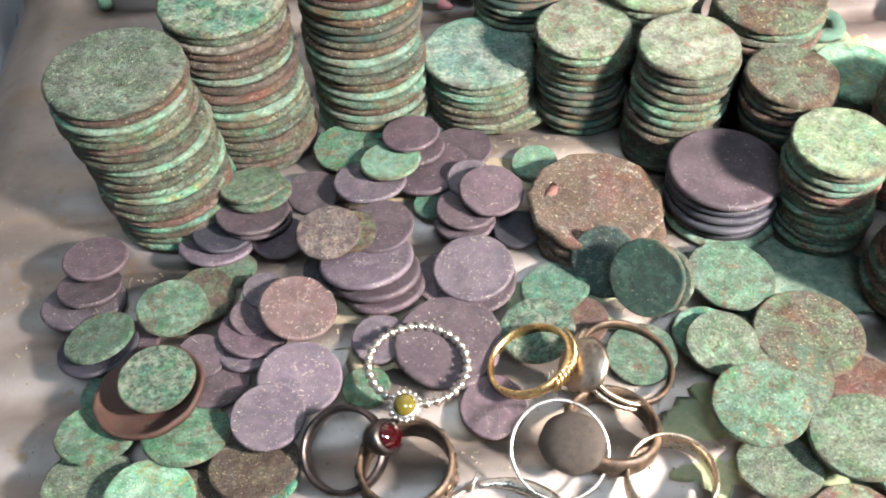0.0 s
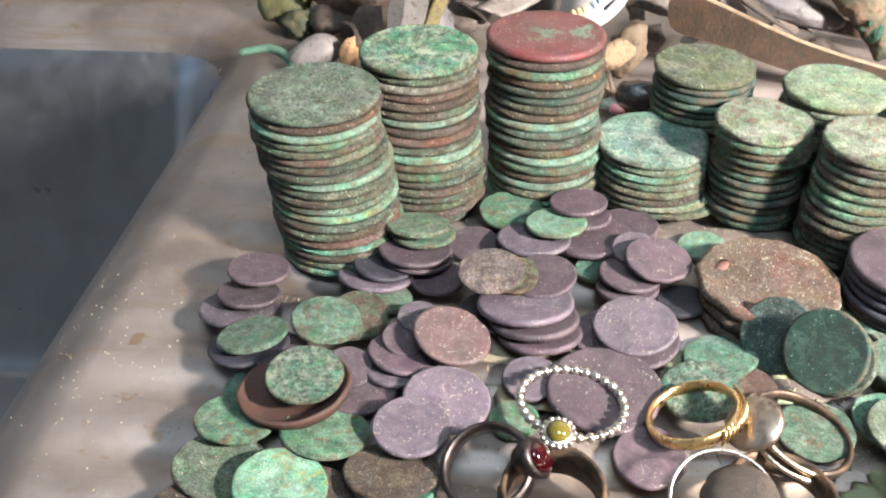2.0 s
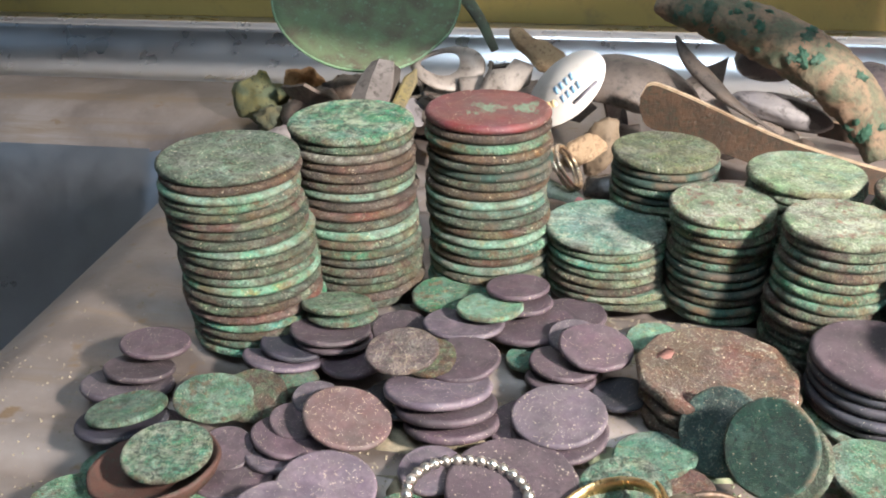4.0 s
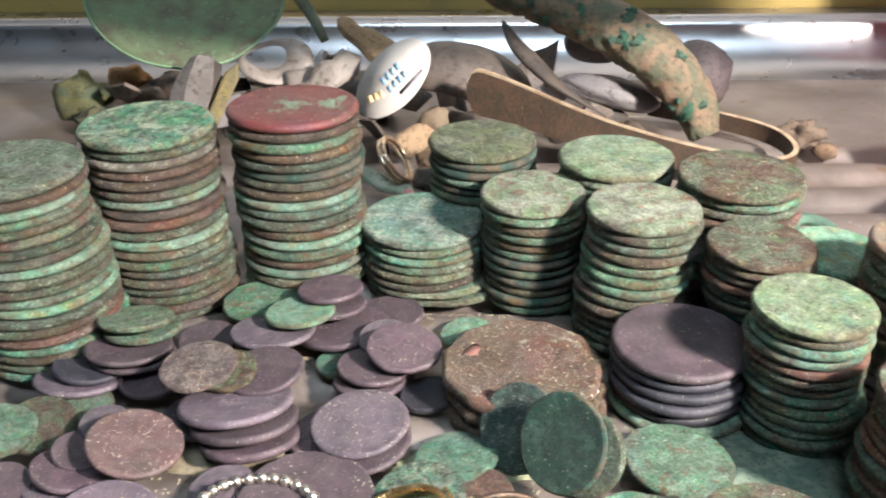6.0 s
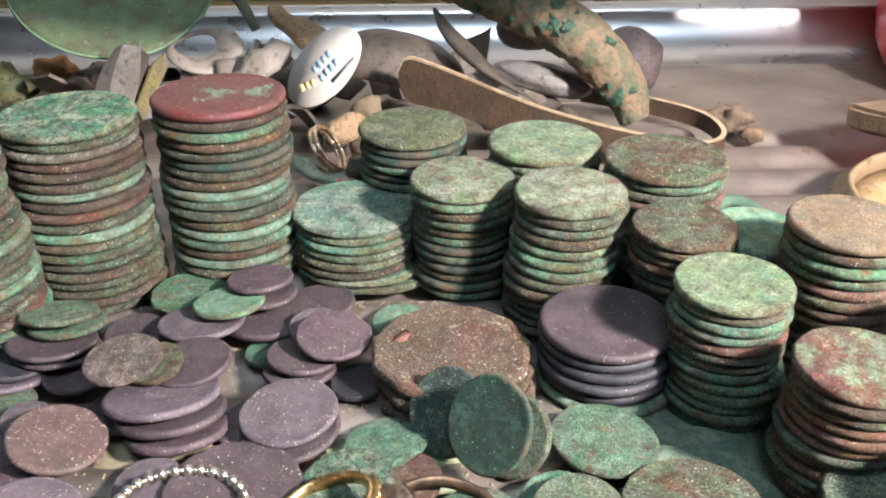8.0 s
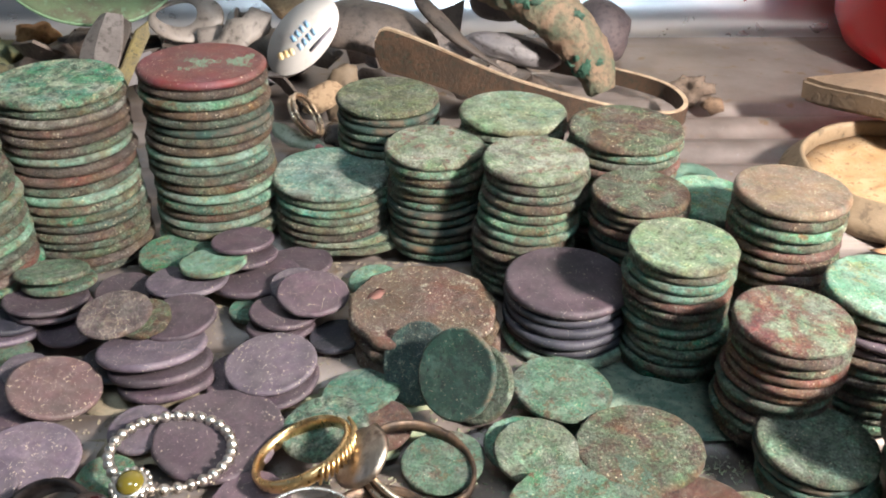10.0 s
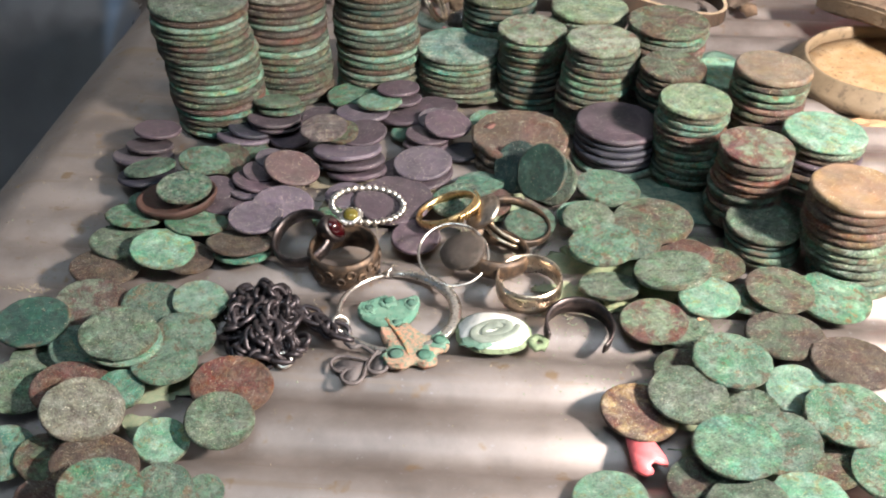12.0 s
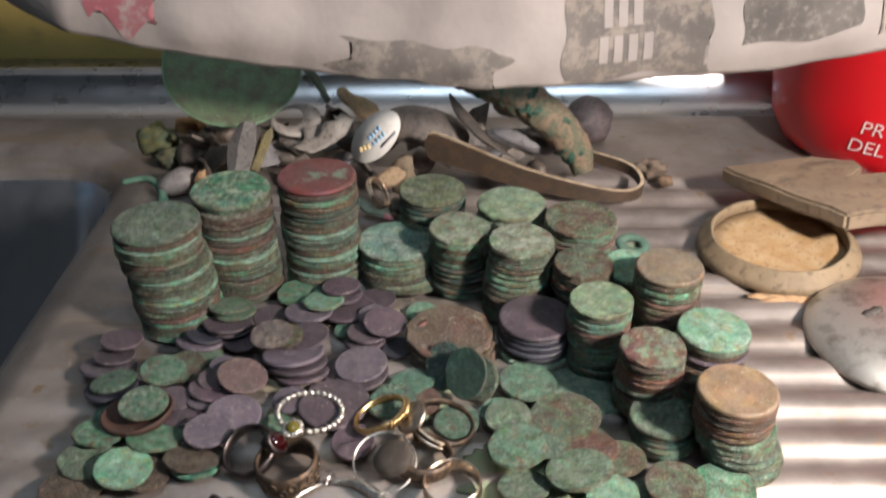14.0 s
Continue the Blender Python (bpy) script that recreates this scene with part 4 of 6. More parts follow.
loose("olive", 0.0102, 0.0470, 0.0070, 0.0138, 0.14, -0.10)
loose("mint", -0.0004, 0.0427, 0.0050, 0.0108, 0.22, -0.10)
loose("rust", -0.0206, 0.0364, 0.0060, 0.0113, 0.24, -0.01)
loose("brown", -0.0097, 0.0338, 0.0080, 0.0159, 0.23, 0.09)
loose("green", -0.0055, 0.0263, 0.0110, 0.0148, 0.19, 0.14)
loose("green", 0.0036, 0.0308, 0.0060, 0.0108, 0.22, -0.10)
loose("green", 0.0107, 0.0321, 0.0040, 0.0073, 0.15, -0.07)
loose("teal", -0.0283, 0.0362, 0.0070, 0.0119, 0.18, -0.15)
loose("red", -0.0172, 0.0274, 0.0050, 0.0115, 0.24, 0.03)
loose("brown", -0.0301, 0.0956, 0.0050, 0.0164, 0.11, 0.14)

# ---- cup-shaped coin blank under a green coin, flecks on the red coin ----
bowl = turned([(0.0001, 0.0004), (0.006, 0.0004), (0.0085, 0.0012), (0.0098, 0.0028), (0.0104, 0.0030), (0.0106, 0.0024), (0.0094, 0.0002), (0.006, -0.0008), (0.0001, -0.0008)], 40, 0.03, 2.0)
tagged(part("metal_cup", bowl, M["red_cup"], at=pose(-0.0195, 0.1225, 0.0055, -4, -6, 0)), "shallow red-brown metal cup holding a green coin", "cup")


def leaning(x, y, z, normal, spin=0.0):
    """A pose at (x, y, z) whose own z axis points along normal."""
    return Matrix.Translation((x, y, z)) @ Vector((0, 0, 1)).rotation_difference(Vector(normal).normalized()).to_matrix().to_4x4() @ pose(0, 0, 0, 0, 0, spin)


def crust_on_coin(cx, cy, z, arms, label):
    """Crumbs of patina clinging to a coin's face along a few arms."""
    rng, verts, faces = random.Random(12), [], []
    for a, b in arms:
        for _ in range(90):
            f = rng.random()
            x = cx + a[0] + (b[0] - a[0]) * f + rng.gauss(0, 0.0007)
            y = cy + a[1] + (b[1] - a[1]) * f + rng.gauss(0, 0.0009)
            s, t, k = rng.uniform(0.00015, 0.00048), rng.uniform(0, 6.28), len(verts)
            for j in range(6):
                verts.append((x + s * rng.uniform(0.7, 1.2) * math.cos(t + j * 1.047), y + s * rng.uniform(0.7, 1.2) * math.sin(t + j * 1.047), z))
            verts.append((x, y, z + s * 0.6))
            faces += [(k + j, k + (j + 1) % 6, k + 6) for j in range(6)]
    me = bpy.data.meshes.new("patina_crust")
    me.from_pydata(verts, [], faces)
    me.materials.append(M["coin_crust"])
    return tagged(new("patina_crust", me), label, "crust", kind="stuff")


crust_on_coin(0.024, 0.208, 0.0413, [((-0.0040, -0.0046), (0.0010, -0.0036)), ((-0.0040, 0.0028), (0.0, 0.0002)), ((-0.0003, -0.0030), (0.0005, 0.0010)), ((0.0, 0.0), (0.0070, 0.0005)), ((0.0070, 0.0005), (0.0102, 0.0040)), ((0.0065, 0.0), (0.0100, -0.0024))], "crumbly green patina crust on the cherry-red coin")

thing_scar = slab(circle(0.0011, 28, 0.0021, jag=1.0, seed=4.0), 0.00006)
tagged(part("fresh_scar", thing_scar, M["scar"], at=pose(0.0622, 0.1622, 0.01034, 0, 0, -30)), "small pink bare-copper scar on the cut coin", "scar")

# olive coin standing on edge behind the dark green ones
coin("olive", 0.0800, 0.1375, 0.0080, 0.0140, 0.0018, -0.55, -0.62, label="olive coin standing on edge behind the dark green ones")

# ---- scrap heap along the back rim ----


def thing(name, bm, material, m, label, category, smooth=True, group=""):
    return tagged(part(name, bm, material, at=m, smooth=smooth), label, category, group)


leaf = base("bronze_disc", leaning(-0.0255, 0.304, 0.0440, (0.16, -0.62, 0.76)), "large olive-green bronze disc leaning on the scrap heap", "disc")
part("plate", turned([(0.0001, 0.0010), (0.014, 0.0016), (0.0265, 0.0034), (0.0292, 0.0042), (0.0296, 0.0030), (0.027, 0.0022), (0.014, 0.0004), (0.0001, -0.0002)], 56, 0.03, 6.0), M["leaf"], leaf)
part("handle", tube(curve([(0.0200, 0.0100, 0.0024), (0.0290, 0.0070, 0.0020), (0.0370, 0.0000, -0.0010), (0.0430, -0.0080, -0.0040)], 6), lambda f: 0.0030 - 0.0016 * f, 12, flat=0.45), M["leaf"], leaf, "dark tapering handle stub")
part("rim", lathe([(0.0283, 0.0030), (0.0296, 0.0042), (0.0300, 0.0036), (0.0290, 0.0018)], 56, 0.03, 6.0), M["mint_edge"], leaf, "pale mint-green edge")

# oval card tag
ax = Vector((0.70, 0.12, 0.70)).normalized()
nz = Vector((-0.35, -0.75, 0.55))
nz = (nz - ax * nz.dot(ax)).normalized()
card_turn = Matrix((ax, nz.cross(ax), nz)).transposed().to_4x4()
card = base("card_tag", Matrix.Translation((0.0395, 0.2700, 0.0272)) @ card_turn, "oval white card tag with blue and yellow print", "tag")
part("card", slab(circle(0.0132, 40, 0.0086), 0.0006, 0.0001), M["card"], card)
for px, py, w, h, m in [(0.0035, -0.0052, 0.0090, 0.0011, "grey_print")]:
    part("print_bar", slab([(px - w / 2, py - h / 2), (px + w / 2, py - h / 2), (px + w / 2, py + h / 2), (px - w / 2, py + h / 2)], 0.0001), M[m], card, "small dark printed line", at=pose(0, 0, 0.0006))
for row, py in enumerate((-0.0018, 0.0016)):
    for i in range(4):
        px = -0.0024 + i * 0.0019
        part("print_bar", slab([(px - 0.0007, py - 0.0011), (px + 0.0007, py - 0.0013), (px + 0.0006, py + 0.0012), (px - 0.0006, py + 0.0011)], 0.0001), M["blue_print"], card, "blue printed mark", at=pose(0, 0, 0.0006))
for i in range(3):
    px = -0.0085 + i * 0.0016
    part("print_bar", slab(circle(0.0010, 10, 0.0013, px, 0.0006 - 0.0008 * i), 0.0001), M["yellow_print"], card, "yellow printed mark", at=pose(0, 0, 0.0006))

# bent brass strip: a long arm, a rounded bend and a short arm
line = curve([(0.0600, 0.2670, 0.0252), (0.0720, 0.2650, 0.0222), (0.0980, 0.2610, 0.0135), (0.1250, 0.2560, 0.0085), (0.1430, 0.2555, 0.0068), (0.1510, 0.2640, 0.0065), (0.1490, 0.2780, 0.0070), (0.1360, 0.2870, 0.0085), (0.1150, 0.2930, 0.0110)], 8)


def strip_mesh(lift0, lift1, thick, grow=1.0):
    bm, rows = bmesh.new(), []
    k = len(line)
    for i, p in enumerate(line):
        d = line[min(i + 1, k - 1)] - line[max(i - 1, 0)]
        side = Vector((-d.y, d.x, 0)).normalized() * (thick / 2)
        f = i / (k - 1)
        h = 0.0040 * (1 - smooth(0.0, 0.55, f)) + 0.0026
        if f < 0.05:
            h *= 0.25 + 0.75 * math.sqrt(1 - (1 - f / 0.05) ** 2)
        lo, hi = p + Vector((0, 0, h * lift0)), p + Vector((0, 0, h * lift1))
        rows.append([lo - side, lo + side, hi + side, hi - side])
    return skin(bm, rows)


clip = base("bent_strip", pose(0, 0, 0), "long bent brass strip with a bright edge", "strip")
part("strip", strip_mesh(-1.0, 0.94, 0.0013), M["strip"], clip, smooth=False)
# thin pale band along the top that paints in the highlight
part("edge", strip_mesh(0.92, 1.02, 0.0014), M["strip_glint"], clip, "bright edge with a painted highlight", smooth=False)

# thick curved bronze bar with green crust
bar = curve([(0.1275, 0.2705, 0.0100), (0.1225, 0.2755, 0.0205), (0.1115, 0.2820, 0.0315), (0.0950, 0.2880, 0.0395), (0.0780, 0.2925, 0.0440), (0.0640, 0.2960, 0.0455)], 10)
bar_bm = tube(bar, lambda f: 0.0030 + 0.0066 * math.sin(math.pi * min(f * 0.95 + 0.05, 1.0)) ** 0.8, 24, flat=0.8)
bmesh.ops.subdivide_edges(bar_bm, edges=bar_bm.edges[:], cuts=1, use_grid_fill=True)
for v in bar_bm.verts:
    v.co += Vector((1, 1, 1)) * (0.0006 * noise.noise(v.co * 260) + 0.0003 * noise.noise(v.co * 900))
horn = base("curved_bar", pose(0, 0, 0), "thick curved tan bronze bar with green crust", "bar")
part("bar", bar_bm, M["horn"], horn)
crust_rng = random.Random(31)
for i in range(34):
    g = crust_rng.choice((7, 14, 22, 24, 30, 33, 36, 39, 42, 44)) + crust_rng.randrange(4)
    p, tangent = bar[g], (bar[g + 1] - bar[g - 1]).normalized()
    up = (Vector((0, 0, 1)) - tangent * tangent.z).normalized()
    side = tangent.cross(up)
    side = side if side.y < 0 else -side
    a, s = crust_rng.uniform(-0.7, 1.4), crust_rng.uniform(0.0007, 0.0023)
    r = 0.0030 + 0.0066 * math.sin(math.pi * (g / (len(bar) - 1) * 0.95 + 0.05)) ** 0.8
    out = (side * math.cos(a) + up * math.sin(a)).normalized()
    spot = p + side * (r * math.cos(a)) + up * (r * 0.8 * math.sin(a)) - out * 0.0002
    part("crust", lump((s, s * 0.7, 0.0006), i * 1.7, 1.2, 3, 2.6), M["bar_crust"], horn, "raised green crust", at=leaning(*spot, out, crust_rng.uniform(0, 180)))
thing("stone_ball", lump((0.0112, 0.0110, 0.0112), 3.3, 0.10, 4), M["ball"], pose(0.1345, 0.3190, 0.0130), "round purple-brown stone ball on the steel", "ball")
thing("lead_scrap", lump((0.0150, 0.0050, 0.0044), 5.1, 0.22, 4, 0.9), M["lead"], pose(0.1020, 0.2850, 0.0185, 5, 12, -8), "folded grey piece of lead scrap", "scrap")
thing("lead_scrap", lump((0.0088, 0.0055, 0.0052), 7.4, 0.12, 4, 0.9), M["lead"], pose(0.0975, 0.3010, 0.0275, 0, 14, 10), "rounded grey lead lump", "scrap")
thing("dark_scrap", tube(curve([(0.0700, 0.2890, 0.0385), (0.0735, 0.2860, 0.0330), (0.0790, 0.2800, 0.0285), (0.0860, 0.2740, 0.0235), (0.0990, 0.2700, 0.0160)], 6), lambda f: 0.0005 + 0.0028 * math.sin(math.pi * min(f * 1.05, 1)) ** 0.8, 8, flat=0.5), M["twig"], pose(0, 0, 0), "dark twisted metal scrap", "scrap")
thing("bent_plate", slab(circle(0.0205, 30, 0.0095, jag=0.12, seed=2.0), 0.0014, 0.0003, 2.0, 0.0006, lambda x, y: -14 * x * x - 26 * y * y), M["plate"], leaning(0.0590, 0.2840, 0.0262, (0.1, -0.62, 0.75), -8), "dull brown-grey bent metal plate, shaped like a shell", "plate")
thing("ochre_crust", slab([(-0.0105, 0.0062), (-0.0070, 0.0070), (-0.0030, 0.0040), (0.0020, 0.0036), (0.0080, 0.0012), (0.0100, -0.0030), (0.0060, -0.0062), (0.0010, -0.0056), (-0.0030, -0.0022), (-0.0075, 0.0004), (-0.0100, 0.0034)], 0.0026, 0.0006, 8.0, 0.0016), M["pale_ochre"], leaning(0.0300, 0.2960, 0.0300, (0.1, -0.75, 0.62), -4), "crumbling pale ochre crust on the heap", "crust")
tab = base("pull_tab", leaning(0.0020, 0.2860, 0.0285, (0.10, -0.62, 0.76), 12), "dull bent aluminium pull tab", "tab")
tab_bm, tab_rows = bmesh.new(), []
for i in range(40):
    a = 2 * math.pi * i / 40
    ca, sa = math.cos(a), math.sin(a)
    lift = 0.0011 * math.sin(a * 2 + 0.6)
    wide_x, wide_y = 0.0108 * ca + 0.0014, 0.0078 * sa - 0.0006
    hole_x, hole_y = 0.0062 * ca - 0.0012, 0.0042 * sa + 0.0010
    tab_rows.append([(hole_x, hole_y, lift), (wide_x, wide_y, lift - 0.0002), (wide_x * 1.03, wide_y * 1.03, lift - 0.0007), (wide_x, wide_y, lift - 0.0011), (hole_x, hole_y, lift - 0.0008), (hole_x * 0.96, hole_y * 0.96, lift - 0.0004)])
tab_rows.append(tab_rows[0])
skin(tab_bm, tab_rows, cap=False)
bmesh.ops.remove_doubles(tab_bm, verts=tab_bm.verts[:], dist=1e-7)
part("loop", tab_bm, M["aluminium"], tab)
part("tongue", slab([(0.0040, -0.0120), (0.0110, -0.0110), (0.0115, -0.0045), (0.0040, -0.0050)], 0.0006, 0.0001, 3.0, 0.0006), M["aluminium"], tab)
thing("sheet_scrap", slab([(-0.0140, -0.0075), (-0.0090, -0.0030), (-0.0030, -0.0020), (0.0005, 0.0036), (0.0050, 0.0030), (0.0080, 0.0062), (0.0135, 0.0040), (0.0120, -0.0008), (0.0040, -0.0060), (-0.0060, -0.0105)], 0.0007, 0.0, 4.0, 0.0022, lambda x, y: 30 * x * y), M["pale_metal"], leaning(0.0165, 0.2790, 0.0258, (0.05, -0.66, 0.74), 10), "crumpled pale aluminium sheet", "scrap")
tag_bm, tag_rows = bmesh.new(), []
for i in range(13):
    f = i / 12
    w = 0.0024 + 0.0036 * math.sin(math.pi * (0.16 + 0.74 * f))
    bend = 0.0016 * math.sin(f * 3.0)
    tag_rows.append([(-w + 0.0020 * f, -0.0110 + 0.0220 * f, bend - 0.0008), (-0.1 * w + 0.0020 * f, -0.0110 + 0.0220 * f, bend + 0.0012), (w + 0.0020 * f, -0.0110 + 0.0220 * f, bend), (w + 0.0020 * f, -0.0110 + 0.0220 * f, bend - 0.0010), (-0.1 * w + 0.0020 * f, -0.0110 + 0.0220 * f, bend + 0.0002), (-w + 0.0020 * f, -0.0110 + 0.0220 * f, bend - 0.0018)])
thing("folded_tag", skin(tag_bm, tag_rows), M["pale_lead"], leaning(-0.0165, 0.2640, 0.0250, (-0.15, -0.74, 0.64), -8), "grey folded metal tag standing upright", "tag", False)
thing("folded_tag", slab([(-0.0024, -0.0100), (0.0012, -0.0105), (0.0030, 0.0060), (0.0014, 0.0100), (-0.0012, 0.0060)], 0.0010, 0.0002, 6.0, 0.0009), M["mustard"], leaning(-0.0075, 0.2650, 0.0245, (0.35, -0.76, 0.55), -4), "narrow yellowish metal tag", "tag")
thing("folded_tag", slab([(-0.0020, -0.0090), (0.0016, -0.0095), (0.0022, 0.0080), (-0.0010, 0.0100)], 0.0008, 0.0001, 7.0, 0.0009), M["twig"], leaning(-0.0108, 0.2665, 0.0245, (0.2, -0.80, 0.55), 4), "dark narrow strip between the metal tags", "tag")
thing("ochre_lump", lump((0.0062, 0.0050, 0.0055), 2.2, 0.5, 3, 1.8), M["ochre"], pose(-0.0500, 0.3080, 0.0140), "small orange-brown crusted lump", "lump")
thing("mossy_lump", lump((0.0085, 0.0060, 0.0080), 6.3, 0.55, 3, 1.6), M["mossy"], pose(-0.0640, 0.3040, 0.0100), "dark mossy lump with yellow spots", "lump")
thing("mossy_lump", lump((0.0060, 0.0050, 0.0050), 9.3, 0.6, 3, 1.6), M["mossy"], pose(-0.0560, 0.2920, 0.0060), "dark green crumbly lump of earth", "lump")
thing("grey_pebble", lump((0.0088, 0.0058, 0.0052), 1.2, 0.16, 3, 1.0), M["pebble"], pose(-0.0460, 0.2680, 0.0072, 0, -18, 18), "smooth grey pebble beside the heap", "pebble")
thing("green_stick", tube(curve([(-0.0720, 0.2720, 0.0050), (-0.0620, 0.2735, 0.0060), (-0.0540, 0.2670, 0.0050), (-0.0500, 0.2570, 0.0035)], 6), lambda f: 0.0012 + 0.0008 * f, 8), M["verdigris"], pose(0, 0, 0), "thin green corroded stick", "stick")
thing("ochre_lump", lump((0.0030, 0.0030, 0.0065), 4.2, 0.4, 3), M["ochre"], pose(-0.0350, 0.2640, 0.0085, 0, 15, 0), "narrow yellowish crusted lump", "lump")
thing("tan_shard", lump((0.0050, 0.0028, 0.0085), 4.9, 0.4, 3), M["clay"], pose(0.0500, 0.2660, 0.0120, 0, 12, 0), "tan crusted shard between coins and heap", "shard")
key_ring = base("split_ring", leaning(0.0410, 0.2510, 0.0108, (0.80, -0.10, 0.52)), "shiny wire split ring on the scrap heap", "ring")
for lift in (-0.0007, 0.0007):
    part("coil", lathe([(0.0064 + 0.0007 * math.cos(a), lift + 0.0006 * math.sin(a)) for a in [k * math.pi / 4 for k in range(8)]], 40), M["pale_gold"], key_ring)
thing("shell_scrap", slab([(-0.0075, 0.0020), (-0.0020, 0.0046), (0.0040, 0.0030), (0.0080, -0.0010), (0.0050, -0.0042), (-0.0010, -0.0038), (-0.0060, -0.0020)], 0.0012, 0.0003, 3.0, 0.0008, lambda x, y: -30 * x * x), M["pale_ochre"], leaning(0.0455, 0.2610, 0.0125, (0.1, -0.7, 0.7), 50), "tan curved shard beside the split ring", "shard")
thing("glass_blob", lump((0.0062, 0.0045, 0.0040), 3.9, 0.3, 3), M["glossy_brown"], pose(0.0520, 0.2480, 0.0065), "dark glossy brown lump", "lump")
thing("pale_shell", slab([(-0.0080, 0.0050), (-0.0040, 0.0035), (0.0010, 0.0005), (0.0060, -0.0010), (0.0095, -0.0045), (0.0040, -0.0050), (-0.0020, -0.0035), (-0.0065, 0.0005)], 0.0014, 0.0004, 2.0, 0.0006, lambda x, y: -20 * x * x), M["pale_green"], leaning(0.0385, 0.2480, 0.0062, (0.0, -0.55, 0.83), 0), "pale green-white curved shard", "shard")
thing("red_tip", tube([(0.0445, 0.2425, 0.0046), (0.0475, 0.2400, 0.0046)], lambda f: 0.0016 - 0.0008 * f, 8), M["coral"], pose(0, 0, 0), "small red tip beside the scrap heap", "tip")
thing("green_washer", lathe([(0.0028, -0.0008), (0.0062, -0.0009), (0.0064, 0.0002), (0.0058, 0.0009), (0.0030, 0.0008)], 32, 0.05), M["teal_crust"], pose(0.1385, 0.2120, 0.0100, 6, 4, 0), "green corroded washer beside a stack", "washer")
thing("green_washer", lathe([(0.0026, -0.0008), (0.0066, -0.0009), (0.0068, 0.0002), (0.0060, 0.0009), (0.0028, 0.0008)], 32, 0.05), M["olive_crust"], pose(0.1400, 0.2100, 0.0070, 3, 8, 0), "olive-green corroded washer on another", "washer")
thing("ochre_chip", lump((0.0035, 0.0015, 0.0022), 6.6, 0.5, 2), M["ochre"], pose(0.1480, 0.2100, 0.0045), "yellowish chip beside the washers", "chip")
coin("mint", 0.1315, 0.1785, 0.0215, 0.0195, 0.0019, 0.10, -0.06, label="pale mint coin behind the brown-topped stack")
stack(0.1315, 0.1785, 0.0205, 0.0190, 9, "green", ["green", "deep", "rust"], 0.0, 0.0, 0.0005)
thing("tan_scrap", lump((0.0060, 0.0040, 0.0045), 8.1, 0.8, 3, 1.9), M["tan_scrap"], pose(0.1580, 0.2820, 0.0060), "tan curled scrap on the steel", "scrap")
thing("tan_scrap", lump((0.0035, 0.0020, 0.0030), 9.9, 0.5, 2), M["tan_scrap"], pose(0.1630, 0.2740, 0.0040), "small tan scrap on the steel", "scrap")
for i in range(48):
    gx, gy = random.uniform(-0.045, 0.118), random.uniform(0.268, 0.318)
    s = random.uniform(0.004, 0.009)
    kind = random.choice(["lead", "plate", "twig", "stone", "twig", "plate", "aluminium"])
    turn = pose(gx, gy, TOP + s * 0.55 + random.uniform(0, 0.010), random.uniform(-30, 30), random.uniform(-30, 30), random.uniform(0, 180))
    if i % 3:
        bend = random.uniform(-40, 40)
        k = random.randrange(5, 8)
        corners = [(s * 1.5 * random.uniform(0.6, 1.25) * math.cos(a), s * 0.9 * random.uniform(0.6, 1.2) * math.sin(a)) for a in [2 * math.pi * j / k for j in range(k)]]
        scrap = slab(corners, random.uniform(0.0005, 0.0014), 0.0, i * 1.3, 0.0012, lambda x, y: bend * x * x)
        turn = turn @ pose(0, 0, s * 0.5, random.uniform(10, 70), 0, 0)
    else:
        scrap = lump((s * random.uniform(0.8, 1.5), s, s * random.uniform(0.5, 0.9)), i * 2.3, 0.5, 2, 1.4)
    thing("heap_scrap", scrap, M[kind], turn, "uneven piece of dull metal scrap in the heap", "scrap", i % 3 == 0, "scrap heap")

# ---- dish, slab, dome and bucket on the right ----
dish = base("clay_dish", pose(0.1950, 0.2190, TOP, 2, -2, 0), "round tan dish with dried ochre clay inside", "dish")
part("rim", lathe([(0.0238, 0.0020), (0.0240, 0.0074), (0.0243, 0.0084), (0.0248, 0.0087), (0.0253, 0.0086), (0.0257, 0.0081), (0.0261, 0.0077), (0.0289, 0.0047), (0.0293, 0.0043), (0.0296, 0.0037), (0.0298, 0.0031), (0.0298, 0.0008), (0.0285, 0.0)], 64, 0.03, 3.0), M["clay"], dish)
floor_bm = turned([(0.0001, 0.0034), (0.006, 0.0036), (0.012, 0.0032), (0.018, 0.0036), (0.0239, 0.0046), (0.0240, 0.0012), (0.0001, 0.0008)], 48)
for v in floor_bm.verts:
    v.co.z += 0.0010 * noise.noise(v.co * 260)
part("clay_fill", floor_bm, M["clay_floor"], dish, "cracked ochre clay")
thing("broken_slab", slab([(-0.034, 0.020), (0.004, 0.027), (0.020, 0.019), (0.019, 0.010), (0.012, 0.004), (0.046, 0.006), (0.044, -0.025), (-0.002, -0.031), (-0.020, -0.004)], 0.0068, 0.0011, 1.0, 0.0012), M["slab"], pose(0.2155, 0.2385, 0.0155, -5, -4, 0), "flat grey-brown broken slab resting on the dish", "slab", False)
# domed cap with a ragged hole
dome = base("domed_cap", pose(0.2210, 0.1650, TOP + 0.0016, 3, -2, 0), "dull silver domed cap with a ragged hole", "cap")
dome_bm = turned([(0.0001, 0.0085), (0.0030, 0.0085), (0.010, 0.0080), (0.018, 0.0066), (0.026, 0.0040), (0.0312, 0.0010), (0.0318, -0.0004), (0.0300, 0.0), (0.018, 0.0056), (0.0001, 0.0074)], 72, 0.004, 8.0)
gone = [f for f in dome_bm.faces if (f.calc_center_median().xy - Vector((-0.0111, 0.0032))).length < 0.0021]
